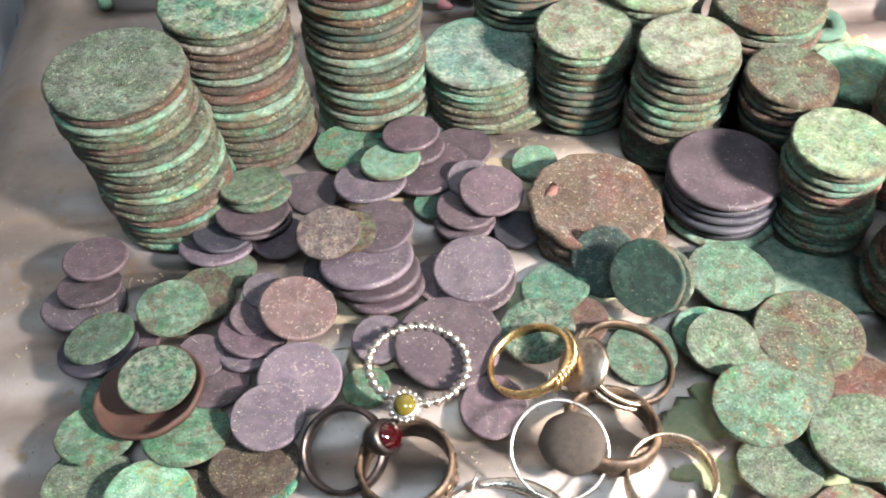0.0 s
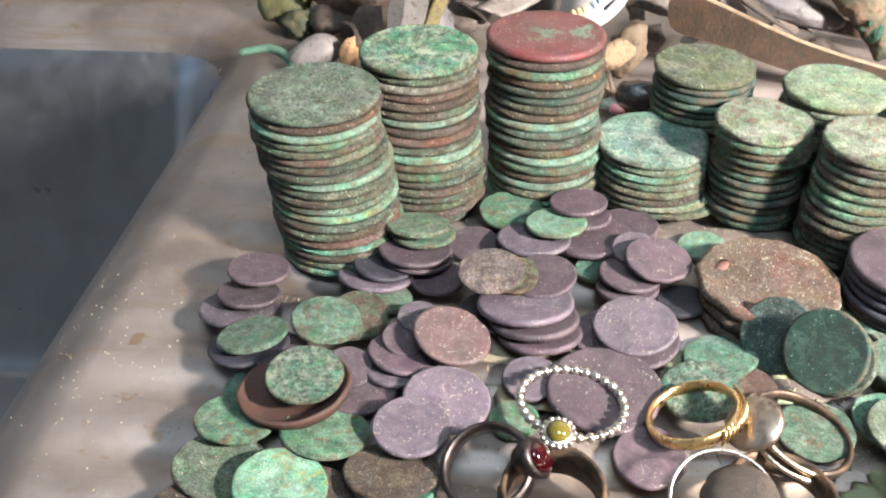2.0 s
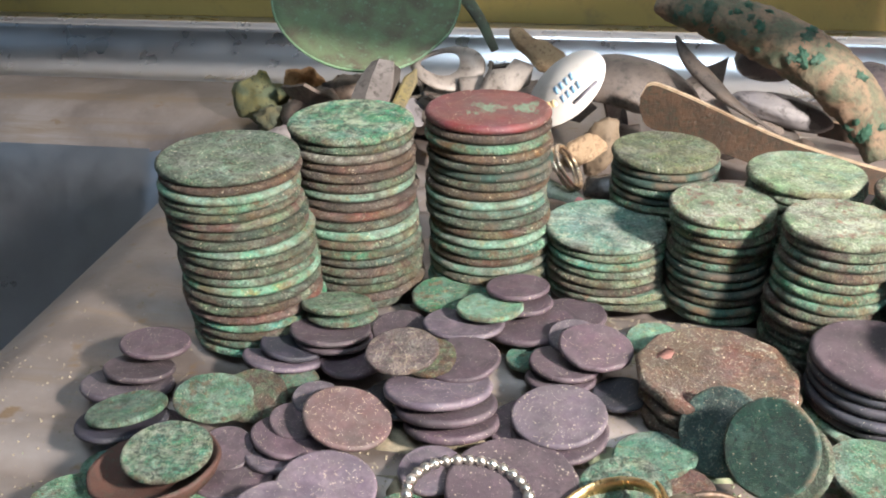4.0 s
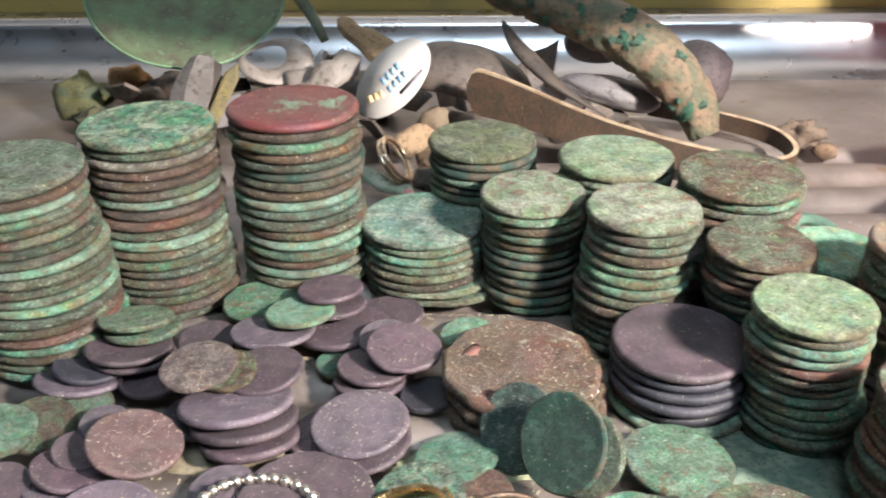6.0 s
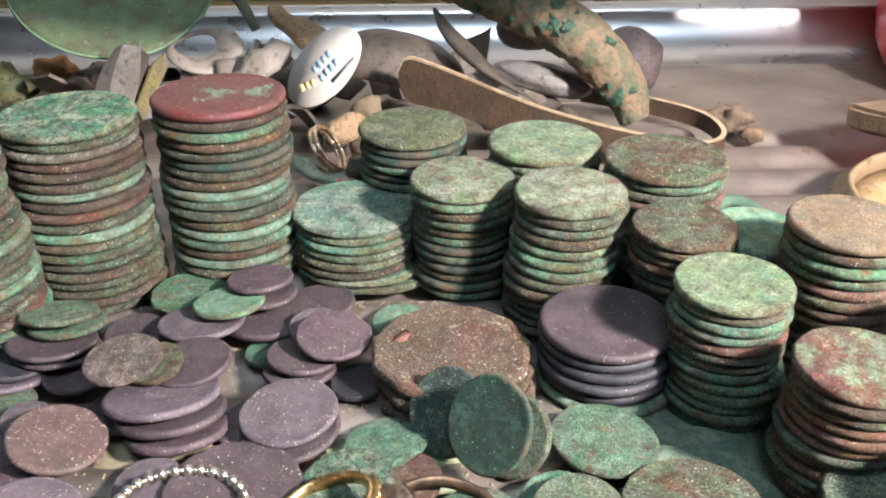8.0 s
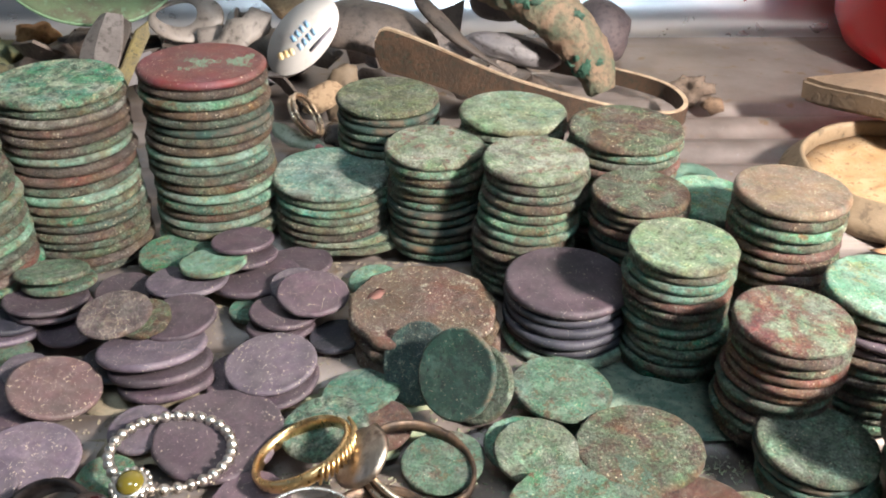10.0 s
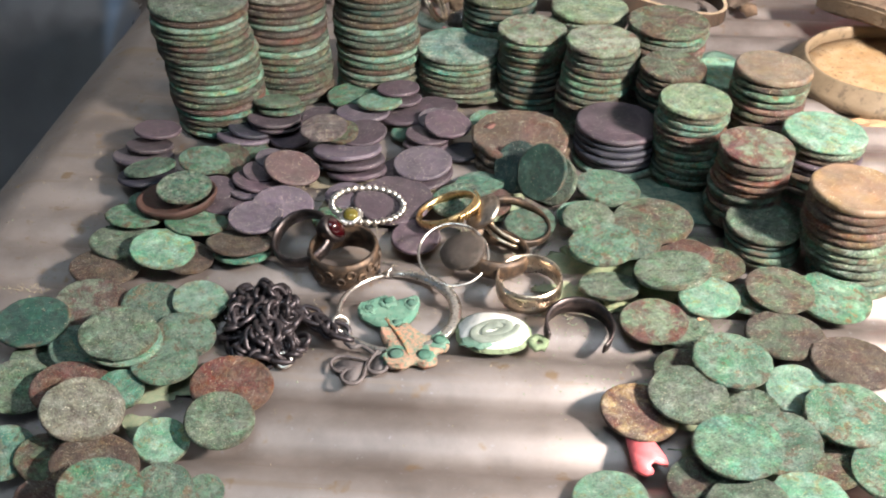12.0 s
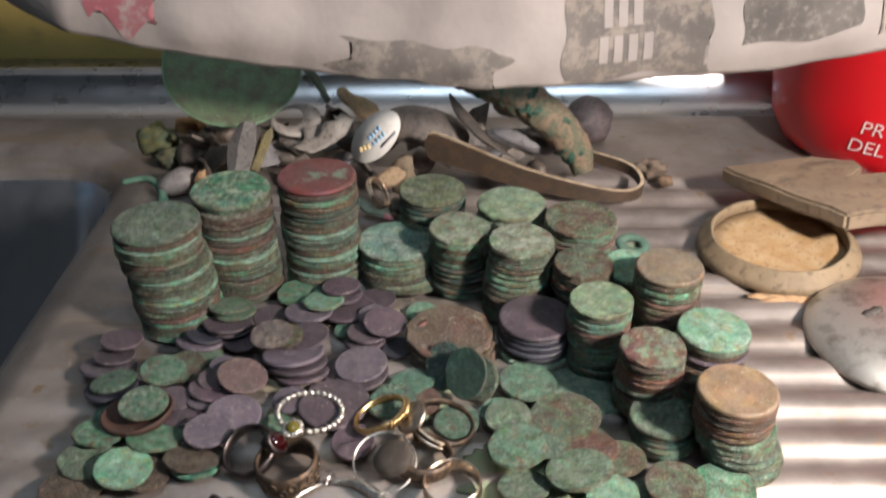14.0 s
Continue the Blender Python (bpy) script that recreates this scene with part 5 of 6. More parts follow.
bmesh.ops.delete(dome_bm, geom=gone, context="FACES")
part("shell", dome_bm, M["dome"], dome)
# dark plate laid on the dome, painting the shade inside the hole
part("hole_edge", slab(circle(0.0034, 22, 0.0016, jag=0.9, seed=2.0), 0.0004), M["twig"], dome, "dark ragged plate standing in for the hole's shade", at=pose(-0.0111, 0.0032, 0.00772, 0, -10, 20))

bucket = base("red_bucket", pose(0.2790, 0.3200, TOP), "glossy red enamel bucket with white lettering", "bucket")
part("body", turned([(0.0001, 0.0), (0.046, 0.0), (0.052, 0.0035), (0.0565, 0.012), (0.0590, 0.030), (0.0615, 0.110), (0.0630, 0.112), (0.0600, 0.112), (0.0560, 0.016), (0.0001, 0.006)], 72), M["red_bucket"], bucket)


def lettering(text, height, angle, z, parent):
    """Letters bent round the bucket, starting at the angle."""
    data = bpy.data.curves.new("letters", "FONT")
    data.body, data.size = text, height * 1.4
    probe = new("letters", data)
    probe_mesh = bpy.data.meshes.new_from_object(probe)
    bpy.data.objects.remove(probe)
    bm = bmesh.new()
    bm.from_mesh(probe_mesh)
    bmesh.ops.extrude_face_region(bm, geom=bm.faces[:])
    for v in bm.verts:
        hz = z + v.co.y
        r = 0.0592 + (hz - 0.030) * 0.031 + 0.0003
        if hz < 0.030:
            r = 0.0568 + (hz - 0.012) * 0.139 + 0.0004
        a = angle + (v.co.x + v.co.y * 0.18) / r
        v.co = Vector((r * math.cos(a), r * math.sin(a), hz))
    return part("lettering", bm, M["white_text"], parent, "white painted letters " + text, smooth=False)


lettering("DEL", 0.0062, radians(-134), 0.0150, bucket)
lettering("PR", 0.0062, radians(-130), 0.0240, bucket)
lettering("O", 0.0062, radians(-121), 0.0400, bucket)

# ---- newspaper hanging over the back of the sink ----
EDGE = curve([(-0.30, 0.391, 0.150), (-0.190, 0.320, 0.120), (-0.0773, 0.2362, 0.0927), (-0.0460, 0.2292, 0.0844), (0.0236, 0.2275, 0.0727), (0.0706, 0.2275, 0.0683), (0.1115, 0.2292, 0.0670), (0.1576, 0.2266, 0.0709), (0.2072, 0.2092, 0.0853), (0.2185, 0.2066, 0.0877), (0.2246, 0.2049, 0.0890), (0.2307, 0.2031, 0.0902)], 10)


def sheet_point(u, h, lift=0.0):
    """A point of the newspaper: u along its lower edge (0..1), h metres up the sheet."""
    k = u * (len(EDGE) - 1)
    i = min(int(k), len(EDGE) - 2)
    p = EDGE[i].lerp(EDGE[i + 1], k - i)
    crease = 0.004 * noise.noise((p.x * 16, h * 22, 0.3)) + 0.002 * noise.noise((p.x * 60, h * 50, 1.3))
    roll = -0.006 * math.exp(-((h - 0.012) / 0.016) ** 2)
    return Vector((p.x, p.y + crease + roll - lift + 0.10 * h, p.z + 0.87 * h + 0.0018 * noise.noise((p.x * 30, 2.2, h * 8))))


def paper_patch(u0, u1, h0, h1, lift, ku, kh, ragged=0.0, seed=0.0):
    bm, rows = bmesh.new(), []
    for j in range(kh + 1):
        row = []
        for i in range(ku + 1):
            f, g = i / ku, j / kh
            du = ragged * (u1 - u0) * noise.noise((g * 2.2 + seed, seed, 0)) if i in (0, ku) else 0
            dh = ragged * (h1 - h0) * noise.noise((f * 2.6 + seed, 0, seed)) if j in (0, kh) else 0
            row.append(sheet_point(u0 + (u1 - u0) * f + du, h0 + (h1 - h0) * g + dh, lift))
        rows.append(row)
    return skin(bm, rows, closed=False)


news = base("newspaper", pose(0, 0, 0), "creased newspaper sheet hanging behind the sink", "newspaper")
sheet_ob = part("sheet", paper_patch(0.0, 1.0, 0.0, 0.040, 0.0, 200, 24), M["paper"], news)
thick = sheet_ob.modifiers.new("thickness", "SOLIDIFY")
thick.thickness = 0.0004
part("printed_picture", paper_patch(0.385, 0.490, 0.001, 0.017, 0.00030, 60, 10, 0.35, 1.0), M["ink"], news, "grey printed picture")
part("printed_picture", paper_patch(0.545, 0.640, 0.002, 0.038, 0.00030, 40, 14, 0.12, 2.0), M["ink"], news, "brown-grey printed block")
part("printed_picture", paper_patch(0.655, 0.712, 0.012, 0.038, 0.00030, 16, 10, 0.1, 3.0), M["dark_ink"], news, "dark printed square")
part("printed_picture", paper_patch(0.262, 0.300, 0.008, 0.036, 0.00030, 24, 10, 0.3, 4.0), M["pink_ink"], news, "faded red print")
for i in range(7):
    u = 0.568 + 0.010 * (i % 4) + 0.003 * (i // 4)
    h = 0.009 + 0.013 * (i // 4)
    part("print_bar", paper_patch(u, u + 0.006, h, h + 0.010, 0.0006, 3, 5), M["paper"], news, "pale printed bar")
for i in range(9):
    part("print_bar", paper_patch(0.726 + 0.005 * i, 0.728 + 0.005 * i, 0.008 + 0.001 * i, 0.026 + 0.001 * i, 0.0005, 2, 6), M["ink"], news, "thin printed line")

# ---- rings, pendants and a chain ----


def band(radius, width, thick, bulge=0.0, steps=56):
    """A finger ring's band round z, with a rounded outside."""
    r = radius
    return lathe([(r - thick, -width / 2), (r - thick * 0.3, -width / 2 - 0.00005), (r + bulge, -width / 4), (r + bulge, width / 4), (r - thick * 0.3, width / 2 + 0.00005), (r - thick, width / 2), (r - thick * 1.1, 0.0)], steps)


beads = base("beaded_ring", leaning(0.0306, 0.1236, 0.0070, (0.06, 0.10, 1.0)), "silver beaded ring with a yellow-green stone", "ring")
bead_bm = bmesh.new()
bmesh.ops.create_uvsphere(bead_bm, u_segments=14, v_segments=10, radius=0.00095)
bead_me = mesh_of("bead", bead_bm, M["silver"])
for i in range(30):
    a = 2 * math.pi * i / 30
    ob = new("bead", bead_me)
    ob.parent, ob.location = beads, (0.0094 * math.cos(a), 0.0094 * math.sin(a), 0)
part("wire", lathe([(0.0094 + 0.0004 * math.cos(k * math.pi / 4), 0.0004 * math.sin(k * math.pi / 4)) for k in range(8)], 60), M["silver"], beads)
setting = part("setting", turned([(0.0001, -0.0015), (0.0022, -0.0012), (0.0027, 0.0), (0.0026, 0.0010), (0.0018, 0.0011), (0.0001, 0.0006)], 28), M["silver"], beads, "silver stone setting", at=pose(-0.0030, -0.0115, 0.0022, 16, -6, 0))
part("stone", turned([(0.0021, 0.0), (0.0020, 0.0010), (0.0012, 0.0017), (0.0001, 0.0019)], 28), M["yellow_stone"], setting, "olive-yellow domed stone", at=pose(0, 0, 0.0006))
for i in range(16):
    a = 2 * math.pi * i / 16
    ob = new("bead", bead_me)
    ob.parent, ob.location, ob.scale = setting, (0.0027 * math.cos(a), 0.0027 * math.sin(a), 0.0006), (0.55, 0.55, 0.55)

wide = base("ornamented_ring", pose(0.0272, 0.1030, TOP + 0.0036, 4, -3, 0), "wide tarnished bronze ring with ornament, lying flat", "ring")
wide_bm = band(0.0087, 0.0070, 0.0011)
part("band", wide_bm, M["bronze"], wide)
for i in range(20):
    a = 2 * math.pi * i / 20
    scroll = lathe([(0.0010 + 0.00035 * math.cos(k * math.pi / 3), 0.00035 * math.sin(k * math.pi / 3)) for k in range(6)], 14)
    part("ornament", scroll, M["bronze"], wide, at=pose(0.0087 * math.cos(a), 0.0087 * math.sin(a), 0.0009 * (-1) ** i, 90, 0, math.degrees(a) + 90))

signet = base("red_stone_ring", leaning(0.0165, 0.1065, 0.0078, (-0.22, -0.36, 0.90)), "blackened ring with a dark red stone", "ring")
part("band", band(0.0078, 0.0036, 0.0009, 0.0002), M["dark_metal"], signet)
bezel = part("bezel", turned([(0.0001, -0.0030), (0.0030, -0.0026), (0.0042, -0.0005), (0.0044, 0.0012), (0.0036, 0.0018), (0.0001, 0.0014)], 30), M["dark_metal"], signet, "worn oval bezel", at=pose(0.0076, 0.0008, 0.0012, 0, 68, 0) @ Matrix.Diagonal((0.95, 0.74, 0.9, 1)))
part("stone", turned([(0.0034, 0.0), (0.0031, 0.0010), (0.0018, 0.0017), (0.0001, 0.0019)], 28), M["red_stone"], bezel, "dark red domed stone", at=pose(0, 0, 0.0014))

goldring = base("gold_ring", leaning(0.0515, 0.1212, 0.0082, (-0.36, 0.14, 0.92)), "yellow gold ring with an engraved face", "ring")
part("band", band(0.0082, 0.0021, 0.0007, 0.0002), M["gold"], goldring)
for i in range(14):
    part("engraving", tube([(0.0088, -0.0014, 0), (0.0090, 0, 0), (0.0088, 0.0014, 0)], 0.00028, 6), M["gold"], goldring, at=pose(0, 0, 0, 0, 0, -62 + i * 6.5) @ pose(0, 0, 0, 55, 0, 0))

stripe = base("striped_signet_ring", leaning(0.0695, 0.1200, 0.0062, (0.22, -0.02, 0.97)), "worn signet ring with twin bright stripes", "ring")
part("band", band(0.0094, 0.0020, 0.0008), M["bronze"], stripe)
part("face", turned([(0.0001, -0.0012), (0.0040, -0.0010), (0.0053, 0.0003), (0.0046, 0.0011), (0.0001, 0.0013)], 28, 0.08, 3.0), M["signet"], stripe, "smooth dark signet face", at=pose(-0.0092, -0.0022, 0.0020, 0, -50, 14))
for s in (-0.0009, 0.0009):
    part("stripe", tube([(0.0096 * math.cos(a), 0.0096 * math.sin(a), s * (1 + 0.7 * (0.5 - abs(a + 2.7) / 2.4)) + 0.0026 * (0.5 - abs(a + 2.7) / 2.4)) for a in [-3.9 + 0.1 * k for k in range(25)]], 0.00048, 8), M["pale_gold"], stripe, "bright raised stripe")

thing("wire_ring", lathe([(0.0085 + 0.00032 * math.cos(k * math.pi / 4), 0.00032 * math.sin(k * math.pi / 4)) for k in range(8)], 64), M["silver"], leaning(0.0540, 0.1025, 0.0080, (0.02, -0.42, 0.90)), "thin silver wire ring leaning on another ring", "ring")
oldring = base("textured_signet_ring", leaning(0.0640, 0.1065, 0.0058, (0.10, 0.10, 0.98)), "dark corroded signet ring with a rough round face", "ring")
part("band", band(0.0086, 0.0046, 0.0010, 0.0003), M["bronze"], oldring)
part("face", turned([(0.0001, -0.0024), (0.0050, -0.0020), (0.0062, -0.0004), (0.0060, 0.0006), (0.0046, 0.0014), (0.0024, 0.0019), (0.0001, 0.0020)], 32, 0.06, 1.0), M["rough_bronze"], oldring, "rough round face", at=pose(-0.0080, -0.0034, 0.0016, 34, -20, -30) @ Matrix.Diagonal((1.0, 0.88, 1, 1)))

pale = base("pale_gold_ring", leaning(0.0724, 0.0962, 0.0050, (-0.03, -0.05, 1.0)), "smooth pale gold band lying flat on the steel", "ring")
part("band", band(0.0079, 0.0054, 0.0006, 0.0001), M["pale_gold"], pale)

arc = [radians(205 - i * (205 + 48) / 34) for i in range(35)]
open_bm, open_rows = bmesh.new(), []
for i, a in enumerate(arc):
    f = i / 34
    h = 0.0024 * (0.25 + 0.75 * math.sin(math.pi * (0.06 + 0.88 * f)) ** 0.7)
    w = 0.0010 * (0.35 + 0.65 * (1 - f))
    ro, ri = 0.0079, 0.0079 - 0.0004 - w * 0.35
    open_rows.append([(ri * math.cos(a), ri * math.sin(a), -h), (ro * math.cos(a), ro * math.sin(a), -h), (ro * math.cos(a), ro * math.sin(a), h), (ri * math.cos(a), ri * math.sin(a), h)])
thing("open_ring", skin(open_bm, open_rows), M["dark_metal"], pose(0.0834, 0.0815, TOP + 0.0024, 6, 2, 0), "open blackened ring with pointed ends", "ring")

hoop_line = [(0.0136 * math.cos(a), 0.0136 * math.sin(a), 0) for a in [radians(104 + i * 4) for i in range(90)]]
hoop = base("hoop_earring", pose(0.0418, 0.0862, TOP + 0.0012), "silver hoop with a pointed end and a small loop", "hoop")
part("hoop", tube(hoop_line, lambda f: 0.0006 + 0.0009 * smooth(0.35, 0.75, f) * smooth(1.04, 0.85, f), 10, flat=0.8), M["silver"], hoop)
part("point", tube([(-0.0045, 0.0125, 0.0004), (-0.0030, 0.0138, 0.0012), (-0.0022, 0.0152, 0.0020)], lambda f: 0.0007 * (1.05 - f), 8), M["silver"], hoop)
part("loop", lathe([(0.0019 + 0.0005 * math.cos(k * math.pi / 4), 0.0005 * math.sin(k * math.pi / 4)) for k in range(8)], 24), M["silver"], hoop, "small wire loop", at=pose(-0.0124, -0.0062, 0.0006, 20, 30, 0))

# butterfly brooch of corroded enamel
fly = base("butterfly_brooch", pose(0.0416, 0.0806, TOP + 0.0004), "corroded butterfly brooch, green with orange enamel", "brooch")


def wing_outline(corners):
    """A rounded outline through corners given in millimetres."""
    loop = curve([(x * 0.001, y * 0.001, 0) for x, y in corners + corners[:1]], 4)
    return [(p.x, p.y) for p in loop[:-1]]


part("wing", slab(wing_outline([(-9.2, 5.1), (-8.1, 7.6), (-3.5, 10.2), (-0.4, 8.9), (4.2, 10.4), (5.1, 7.6), (4.2, 3.6), (2.3, 0.8), (0, -0.4), (-3.5, -0.2), (-7.7, 2.2)]), 0.0015, 0.0003, 1.0, 0.0007), M["verdigris"], fly, "green corroded wing")
part("wing", slab(wing_outline([(-3.3, -0.9), (0, -0.8), (2.7, 0.6), (4.4, -0.8), (7.3, -2.8), (10.4, -2.0), (12.6, -4), (12.3, -6.4), (10.0, -8.3), (10.2, -11.2), (7.8, -12.6), (5.4, -12.0), (3, -13.6), (0, -13.2), (-1.5, -10.8), (-1.2, -7.1), (-2.7, -3.6)]), 0.0016, 0.0003, 3.0, 0.0007), M["orange"], fly, "orange enamel wing with green edges")
part("body", tube(curve([(-0.0022, 0.0022, 0.0012), (0.0006, -0.0026, 0.0018), (0.0030, -0.0070, 0.0020), (0.0044, -0.0112, 0.0015)], 6), lambda f: 0.0005 - 0.0001 * f, 8, flat=0.5), M["orange"], fly, "orange enamel body")
for cx, cy, r in [(-0.0023, 0.0080, 0.0015), (0.0032, 0.0076, 0.0015), (-0.0064, 0.0052, 0.0012), (0.0012, -0.0098, 0.0022), (0.0072, -0.0096, 0.0020), (0.0104, -0.0046, 0.0018), (0.0002, 0.0006, 0.0009)]:
    cell = part("cell", turned([(0.0001, -0.0006), (r * 1.5, -0.0006), (r * 1.3, 0.0), (r, 0.0002), (r * 0.85, 0.0001), (0.0001, 0.0001)], 24, 0.6, cx * 999), M["verdigris"], fly, "raised green cell", at=pose(cx, cy, 0.0016))
    part("pit", turned([(r * 0.84, 0.0002), (r * 0.4, 0.00030), (0.0001, 0.00033)], 14), M["dark_verdigris"], cell, "dark green enamel pit")

# oval white enamel pendant with a knot
oval = base("enamel_pendant", pose(0.0641, 0.0800, TOP + 0.0004, 2, 0, -2), "oval white enamel pendant with a grey knot", "pendant")
part("rim", slab(circle(0.0087, 40, 0.0066, jag=0.06, seed=3.0), 0.0015, 0.0005), M["olive_crust"], oval, "green corroded rim")
part("enamel", slab(circle(0.0079, 40, 0.0059, jag=0.07, seed=3.0), 0.0006, 0.0002), M["enamel_white"], oval, "chipped white enamel", at=pose(0, 0, 0.0013))
knot = [((0.0010 + 0.0038 * k / 60) * 1.15 * math.cos(k * 0.21), (0.0010 + 0.0038 * k / 60) * 0.84 * math.sin(k * 0.21 + 0.5), 0.0021) for k in range(61)]
part("knot", tube(knot, lambda f: 0.0010 + 0.0003 * math.sin(f * 17), 10, flat=0.4), M["enamel_grey"], oval, "grey interlaced knot")
part("crust", slab(circle(0.0034, 24, 0.0017, -0.0036, -0.0046, 0.8, 5.0), 0.0005, 0.0001), M["verdigris"], oval, "green stain on the enamel", at=pose(0, 0, 0.0017))
part("loop", lathe([(0.0007, -0.0006), (0.0022, -0.0007), (0.0024, 0.0004), (0.0008, 0.0006)], 20, 0.3), M["olive_crust"], oval, "green corroded loop", at=pose(0.0102, -0.0022, 0.0010))


def heart(s, k=40):
    out = []
    for i in range(k):
        a = 2 * math.pi * i / k
        out.append((s * 16 * math.sin(a) ** 3 / 16, s * (13 * math.cos(a) - 5 * math.cos(2 * a) - 2 * math.cos(3 * a) - math.cos(4 * a)) / 16))
    return out


# chain in a heap, with two dark hearts
chain = base("chain", pose(0.0122, 0.0795, TOP), "heap of dark iron chain", "chain")
link_bm = tube([(0.0019 * math.cos(a) + math.copysign(0.0007, math.cos(a)), 0.0016 * math.sin(a), 0) for a in [2 * math.pi * (k + 0.5) / 18 for k in range(18)]], 0.00062, 7, closed=True)
link_me = mesh_of("link", link_bm, M["iron"])
for i in range(120):
    r, a = math.sqrt(random.random()), random.uniform(0, 2 * math.pi)
    lx, ly = 0.0085 * r * math.cos(a), 0.0125 * r * math.sin(a)
    lx += 0.003 * (-ly / 0.0125)
    lz = 0.0010 + random.random() * 0.0055 * (1 - r * r)
    ob = new("link", link_me)
    ob.parent = chain
    ob.matrix_basis = pose(lx, ly, lz, random.uniform(-60, 60), random.uniform(-60, 60), random.uniform(0, 360))
for i in range(9):
    f = i / 8
    ob = new("link", link_me)
    ob.parent = chain
    ob.matrix_basis = pose(0.0085 + 0.0095 * f, 0.0035 - 0.0065 * f + 0.001 * math.sin(i * 2), 0.0016, 60 * (i % 2) - 30, 10, -30 + 20 * math.sin(i))
clasp = part("clasp", lathe([(0.0016 + 0.0004 * math.cos(k * math.pi / 4), 0.0004 * math.sin(k * math.pi / 4)) for k in range(8)], 22), M["silver"], chain, "pale wire ring", at=pose(0.0065, -0.0118, 0.0016, 35, 10, 0))
for hx, hy, s, rz in [(0.0335, 0.0668, 0.0046, 128), (0.0405, 0.0695, 0.0042, 205)]:
    h = base("heart_pendant", pose(hx, hy, TOP + 0.0003, 0, 0, rz), "dark iron heart pendant on the chain", "pendant", "hearts")
    part("plate", slab(heart(s * 0.80), 0.0007, 0.0002), M["dull_iron"], h)
    part("rim", tube([(x, y, 0.0009) for x, y in heart(s)], 0.0004, 6, closed=True), M["dull_iron"], h)
thing("bow_link", tube(curve([(0.0310, 0.0750, 0.003), (0.0330, 0.0725, 0.0038), (0.0350, 0.0735, 0.0035), (0.0385, 0.0715, 0.0030), (0.0400, 0.0745, 0.0028)], 6), 0.0005, 8), M["dull_iron"], pose(0, 0, 0), "twisted dark iron link", "link")

# coral plastic shard
thing("plastic_shard", slab([(-0.0036, 0.0046), (-0.0006, 0.0040), (0.0014, 0.0036), (0.0036, -0.0006), (0.0040, -0.0026), (0.0014, -0.0018), (0.0004, -0.0026), (0.0010, -0.0042), (-0.0006, -0.0050), (-0.0028, -0.0036), (-0.0032, 0.0004)], 0.0014, 0.0002, 1.0), M["coral"], pose(0.0942, 0.0462, TOP + 0.0012, 4, -3, 0), "coral-red broken plastic shard", "shard")
thing("ochre_chip", lump((0.0016, 0.0014, 0.0012), 5.6, 0.5, 2), M["ochre"], pose(0.1118, 0.0865, 0.0036), "small yellowish chip among the coins", "chip")

# ---- crumbs of patina and sand ----


def crumbs(name, spots, material, size, seed, label):
    """Many small grains strewn round the spots of (x, y, spread, count)."""
    rng = random.Random(seed)
    verts, faces = [], []
    for cx, cy, spread, count in spots:
        for _ in range(count):
            x, y, s = rng.gauss(cx, spread), rng.gauss(cy, spread), size * rng.uniform(0.4, 1.5)
            z = board_height(x, y)
            if z < -0.004:
                continue
            k = len(verts)
            a = rng.uniform(0, 6.28)
            for j in range(4):
                verts.append((x + s * math.cos(a + j * 1.571) * rng.uniform(0.6, 1.2), y + s * math.sin(a + j * 1.571) * rng.uniform(0.6, 1.2), z - s * 0.2))
            verts.append((x, y, z + s * rng.uniform(0.5, 1.0)))
            faces += [(k, k + 1, k + 4), (k + 1, k + 2, k + 4), (k + 2, k + 3, k + 4), (k + 3, k, k + 4)]
    me = bpy.data.meshes.new(name)
    me.from_pydata(verts, [], faces)
    me.materials.append(material)
    return tagged(new(name, me), label, "crumbs", kind="stuff")


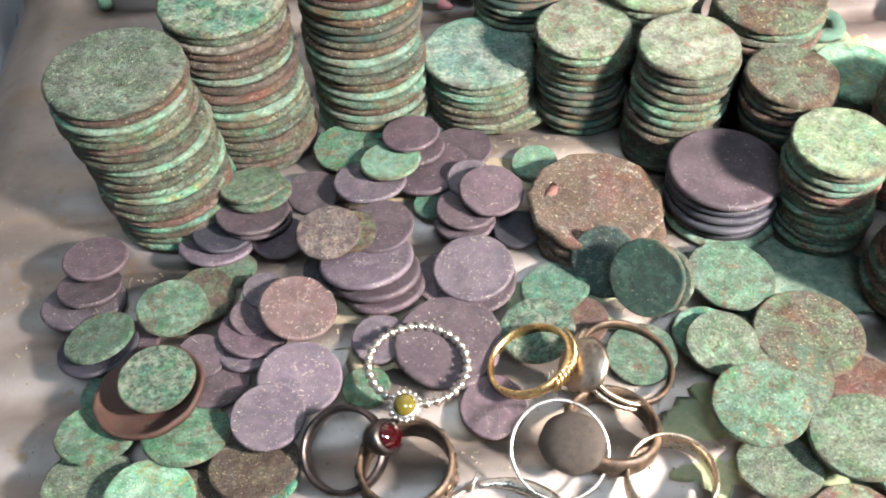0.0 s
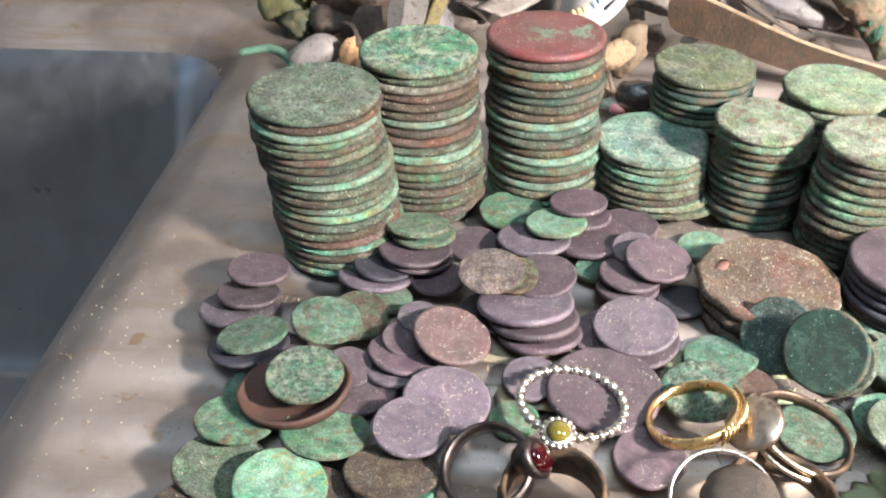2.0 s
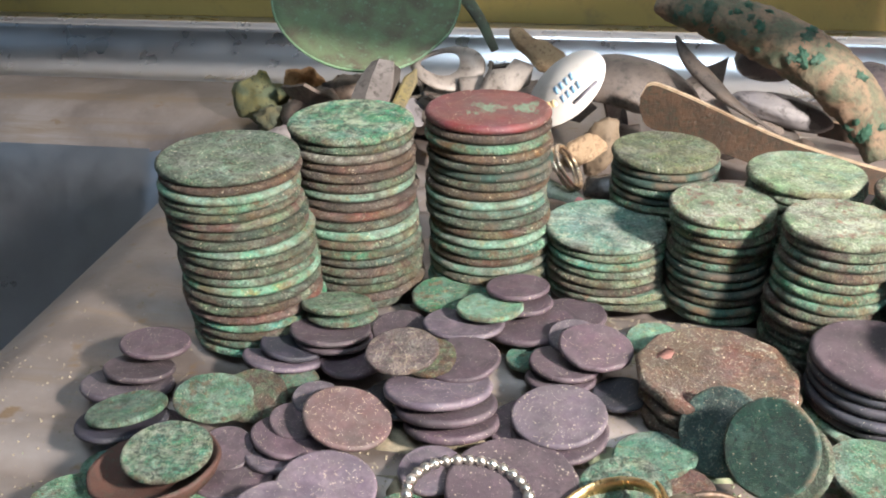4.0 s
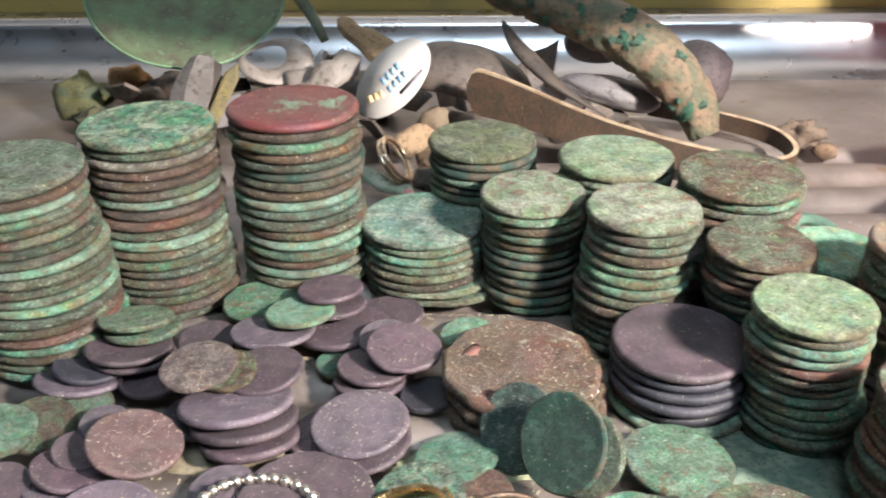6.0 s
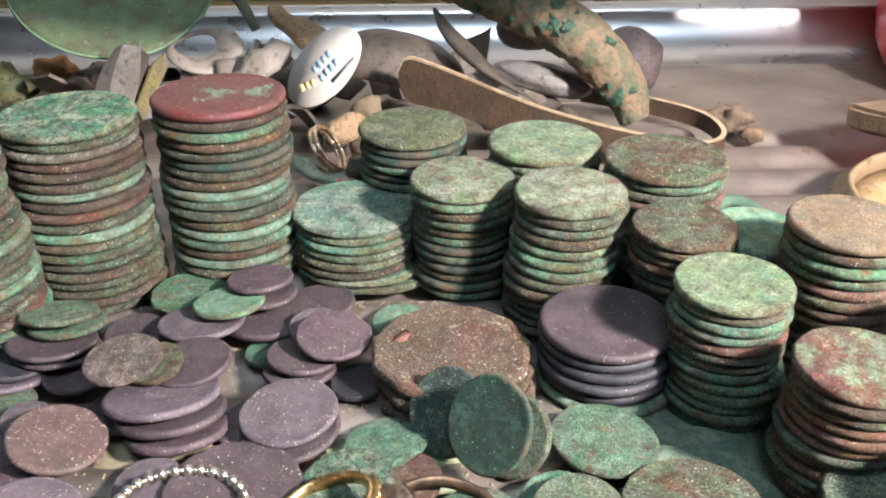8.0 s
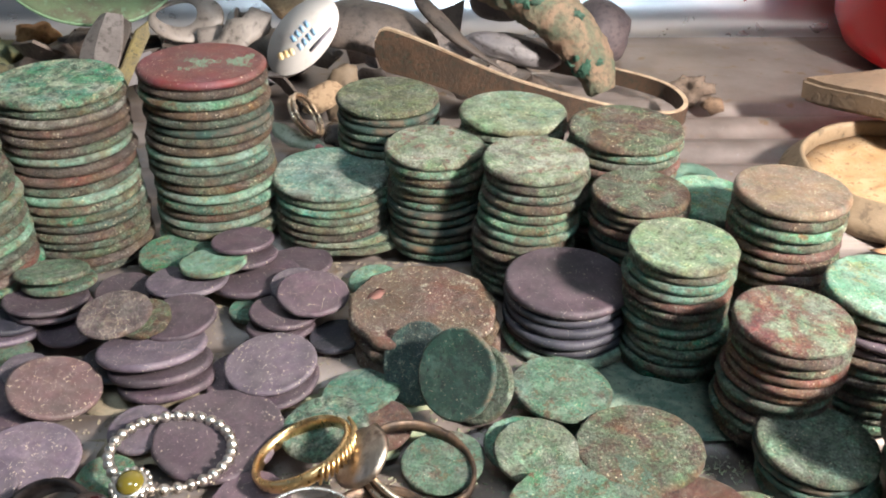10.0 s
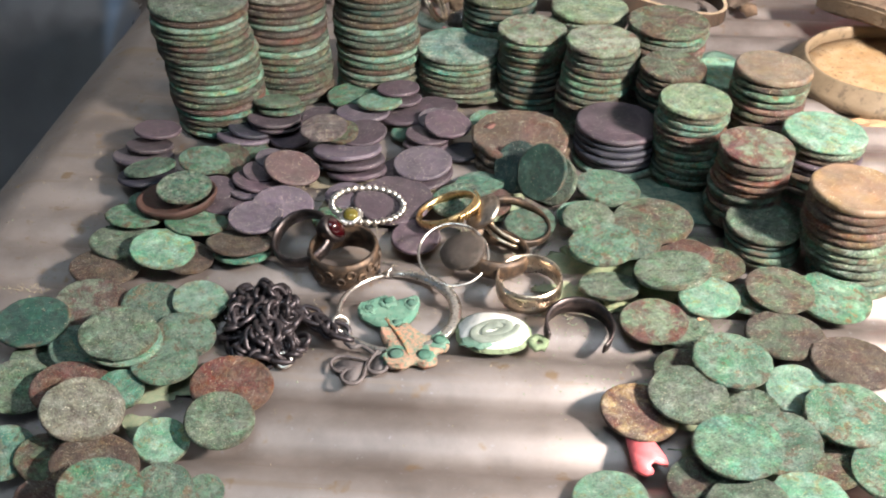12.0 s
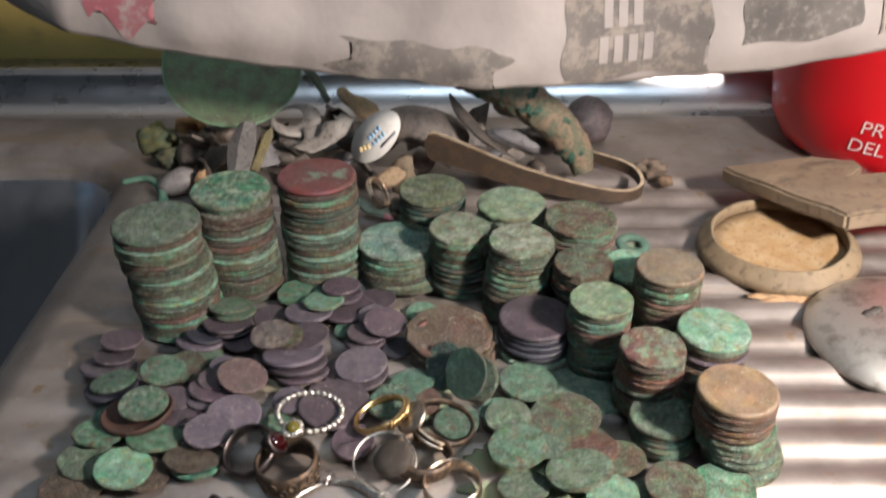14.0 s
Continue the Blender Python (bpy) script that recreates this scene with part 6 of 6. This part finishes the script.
crumbs("sand_crumbs", [(0.02, 0.17, 0.03, 2600), (0.055, 0.185, 0.018, 1800), (0.09, 0.13, 0.025, 1600), (-0.02, 0.13, 0.018, 900), (0.035, 0.135, 0.02, 1500), (0.06, 0.10, 0.02, 500), (0.118, 0.06, 0.014, 120), (-0.02, 0.06, 0.02, 300), (-0.055, 0.15, 0.02, 420), (0.195, 0.19, 0.014, 500), (0.0, 0.05, 0.06, 60), (0.07, 0.24, 0.05, 400), (-0.048, 0.092, 0.0032, 120), (0.17, 0.1, 0.03, 60)], M["crumbs"], 0.00024, 5, "grains of sand and rust on the steel")
crumbs("patina_crumbs", [(0.108, 0.138, 0.012, 5200), (0.07, 0.135, 0.015, 900), (0.10, 0.10, 0.02, 1500), (0.104, 0.085, 0.010, 400), (-0.02, 0.08, 0.02, 600), (0.12, 0.052, 0.013, 160)], M["green_dust"], 0.00028, 6, "greenish crumbs of copper patina under the coins")


def mound(x, y, rx, ry, h, seed, material, label):
    bm, rows = bmesh.new(), []
    for j in range(9):
        f = j / 8
        row = []
        for i in range(48):
            a = 2 * math.pi * i / 48
            w = 1 + 0.45 * noise.noise((2 * math.cos(a) + seed, 2 * math.sin(a), seed)) + 0.2 * noise.noise((6 * math.cos(a), 6 * math.sin(a) + seed, 0))
            px, py = rx * w * (1 - f + 0.01) * math.cos(a), ry * w * (1 - f + 0.01) * math.sin(a)
            row.append((px, py, -0.0008 + h * (1 - (1 - f) ** 2) * (0.8 + 0.5 * noise.noise((px * 400, py * 400, seed)))))
        rows.append(row)
    tagged(part("patina_dust", skin(bm, rows), material, at=pose(x, y, TOP)), label, "dust", kind="stuff")


mound(0.108, 0.140, 0.020, 0.013, 0.0022, 1.0, M["deep_crust"], "dark green crust of patina under the stacks")
mound(0.060, 0.138, 0.014, 0.010, 0.0016, 2.0, M["green_dust"], "greenish patina dust between the coins")
mound(0.098, 0.108, 0.018, 0.018, 0.0016, 3.0, M["green_dust"], "greenish patina dust between the coins")
mound(0.083, 0.104, 0.010, 0.010, 0.0008, 4.0, M["green_dust"], "yellow-green dust on the steel")
mound(0.112, 0.062, 0.018, 0.022, 0.0016, 5.0, M["green_dust"], "greenish patina dust between the coins")
mound(-0.015, 0.068, 0.016, 0.022, 0.0016, 6.0, M["green_dust"], "greenish patina dust between the coins")
mound(0.040, 0.178, 0.030, 0.010, 0.0010, 7.0, M["crumbs"], "sandy dust at the foot of the stacks")
mound(0.193, 0.190, 0.016, 0.006, 0.0016, 8.0, M["ochre"], "crumbled ochre clay beside the dish")
mound(0.030, 0.140, 0.018, 0.014, 0.0010, 10.0, M["crumbs"], "sandy dust under the dark coins")
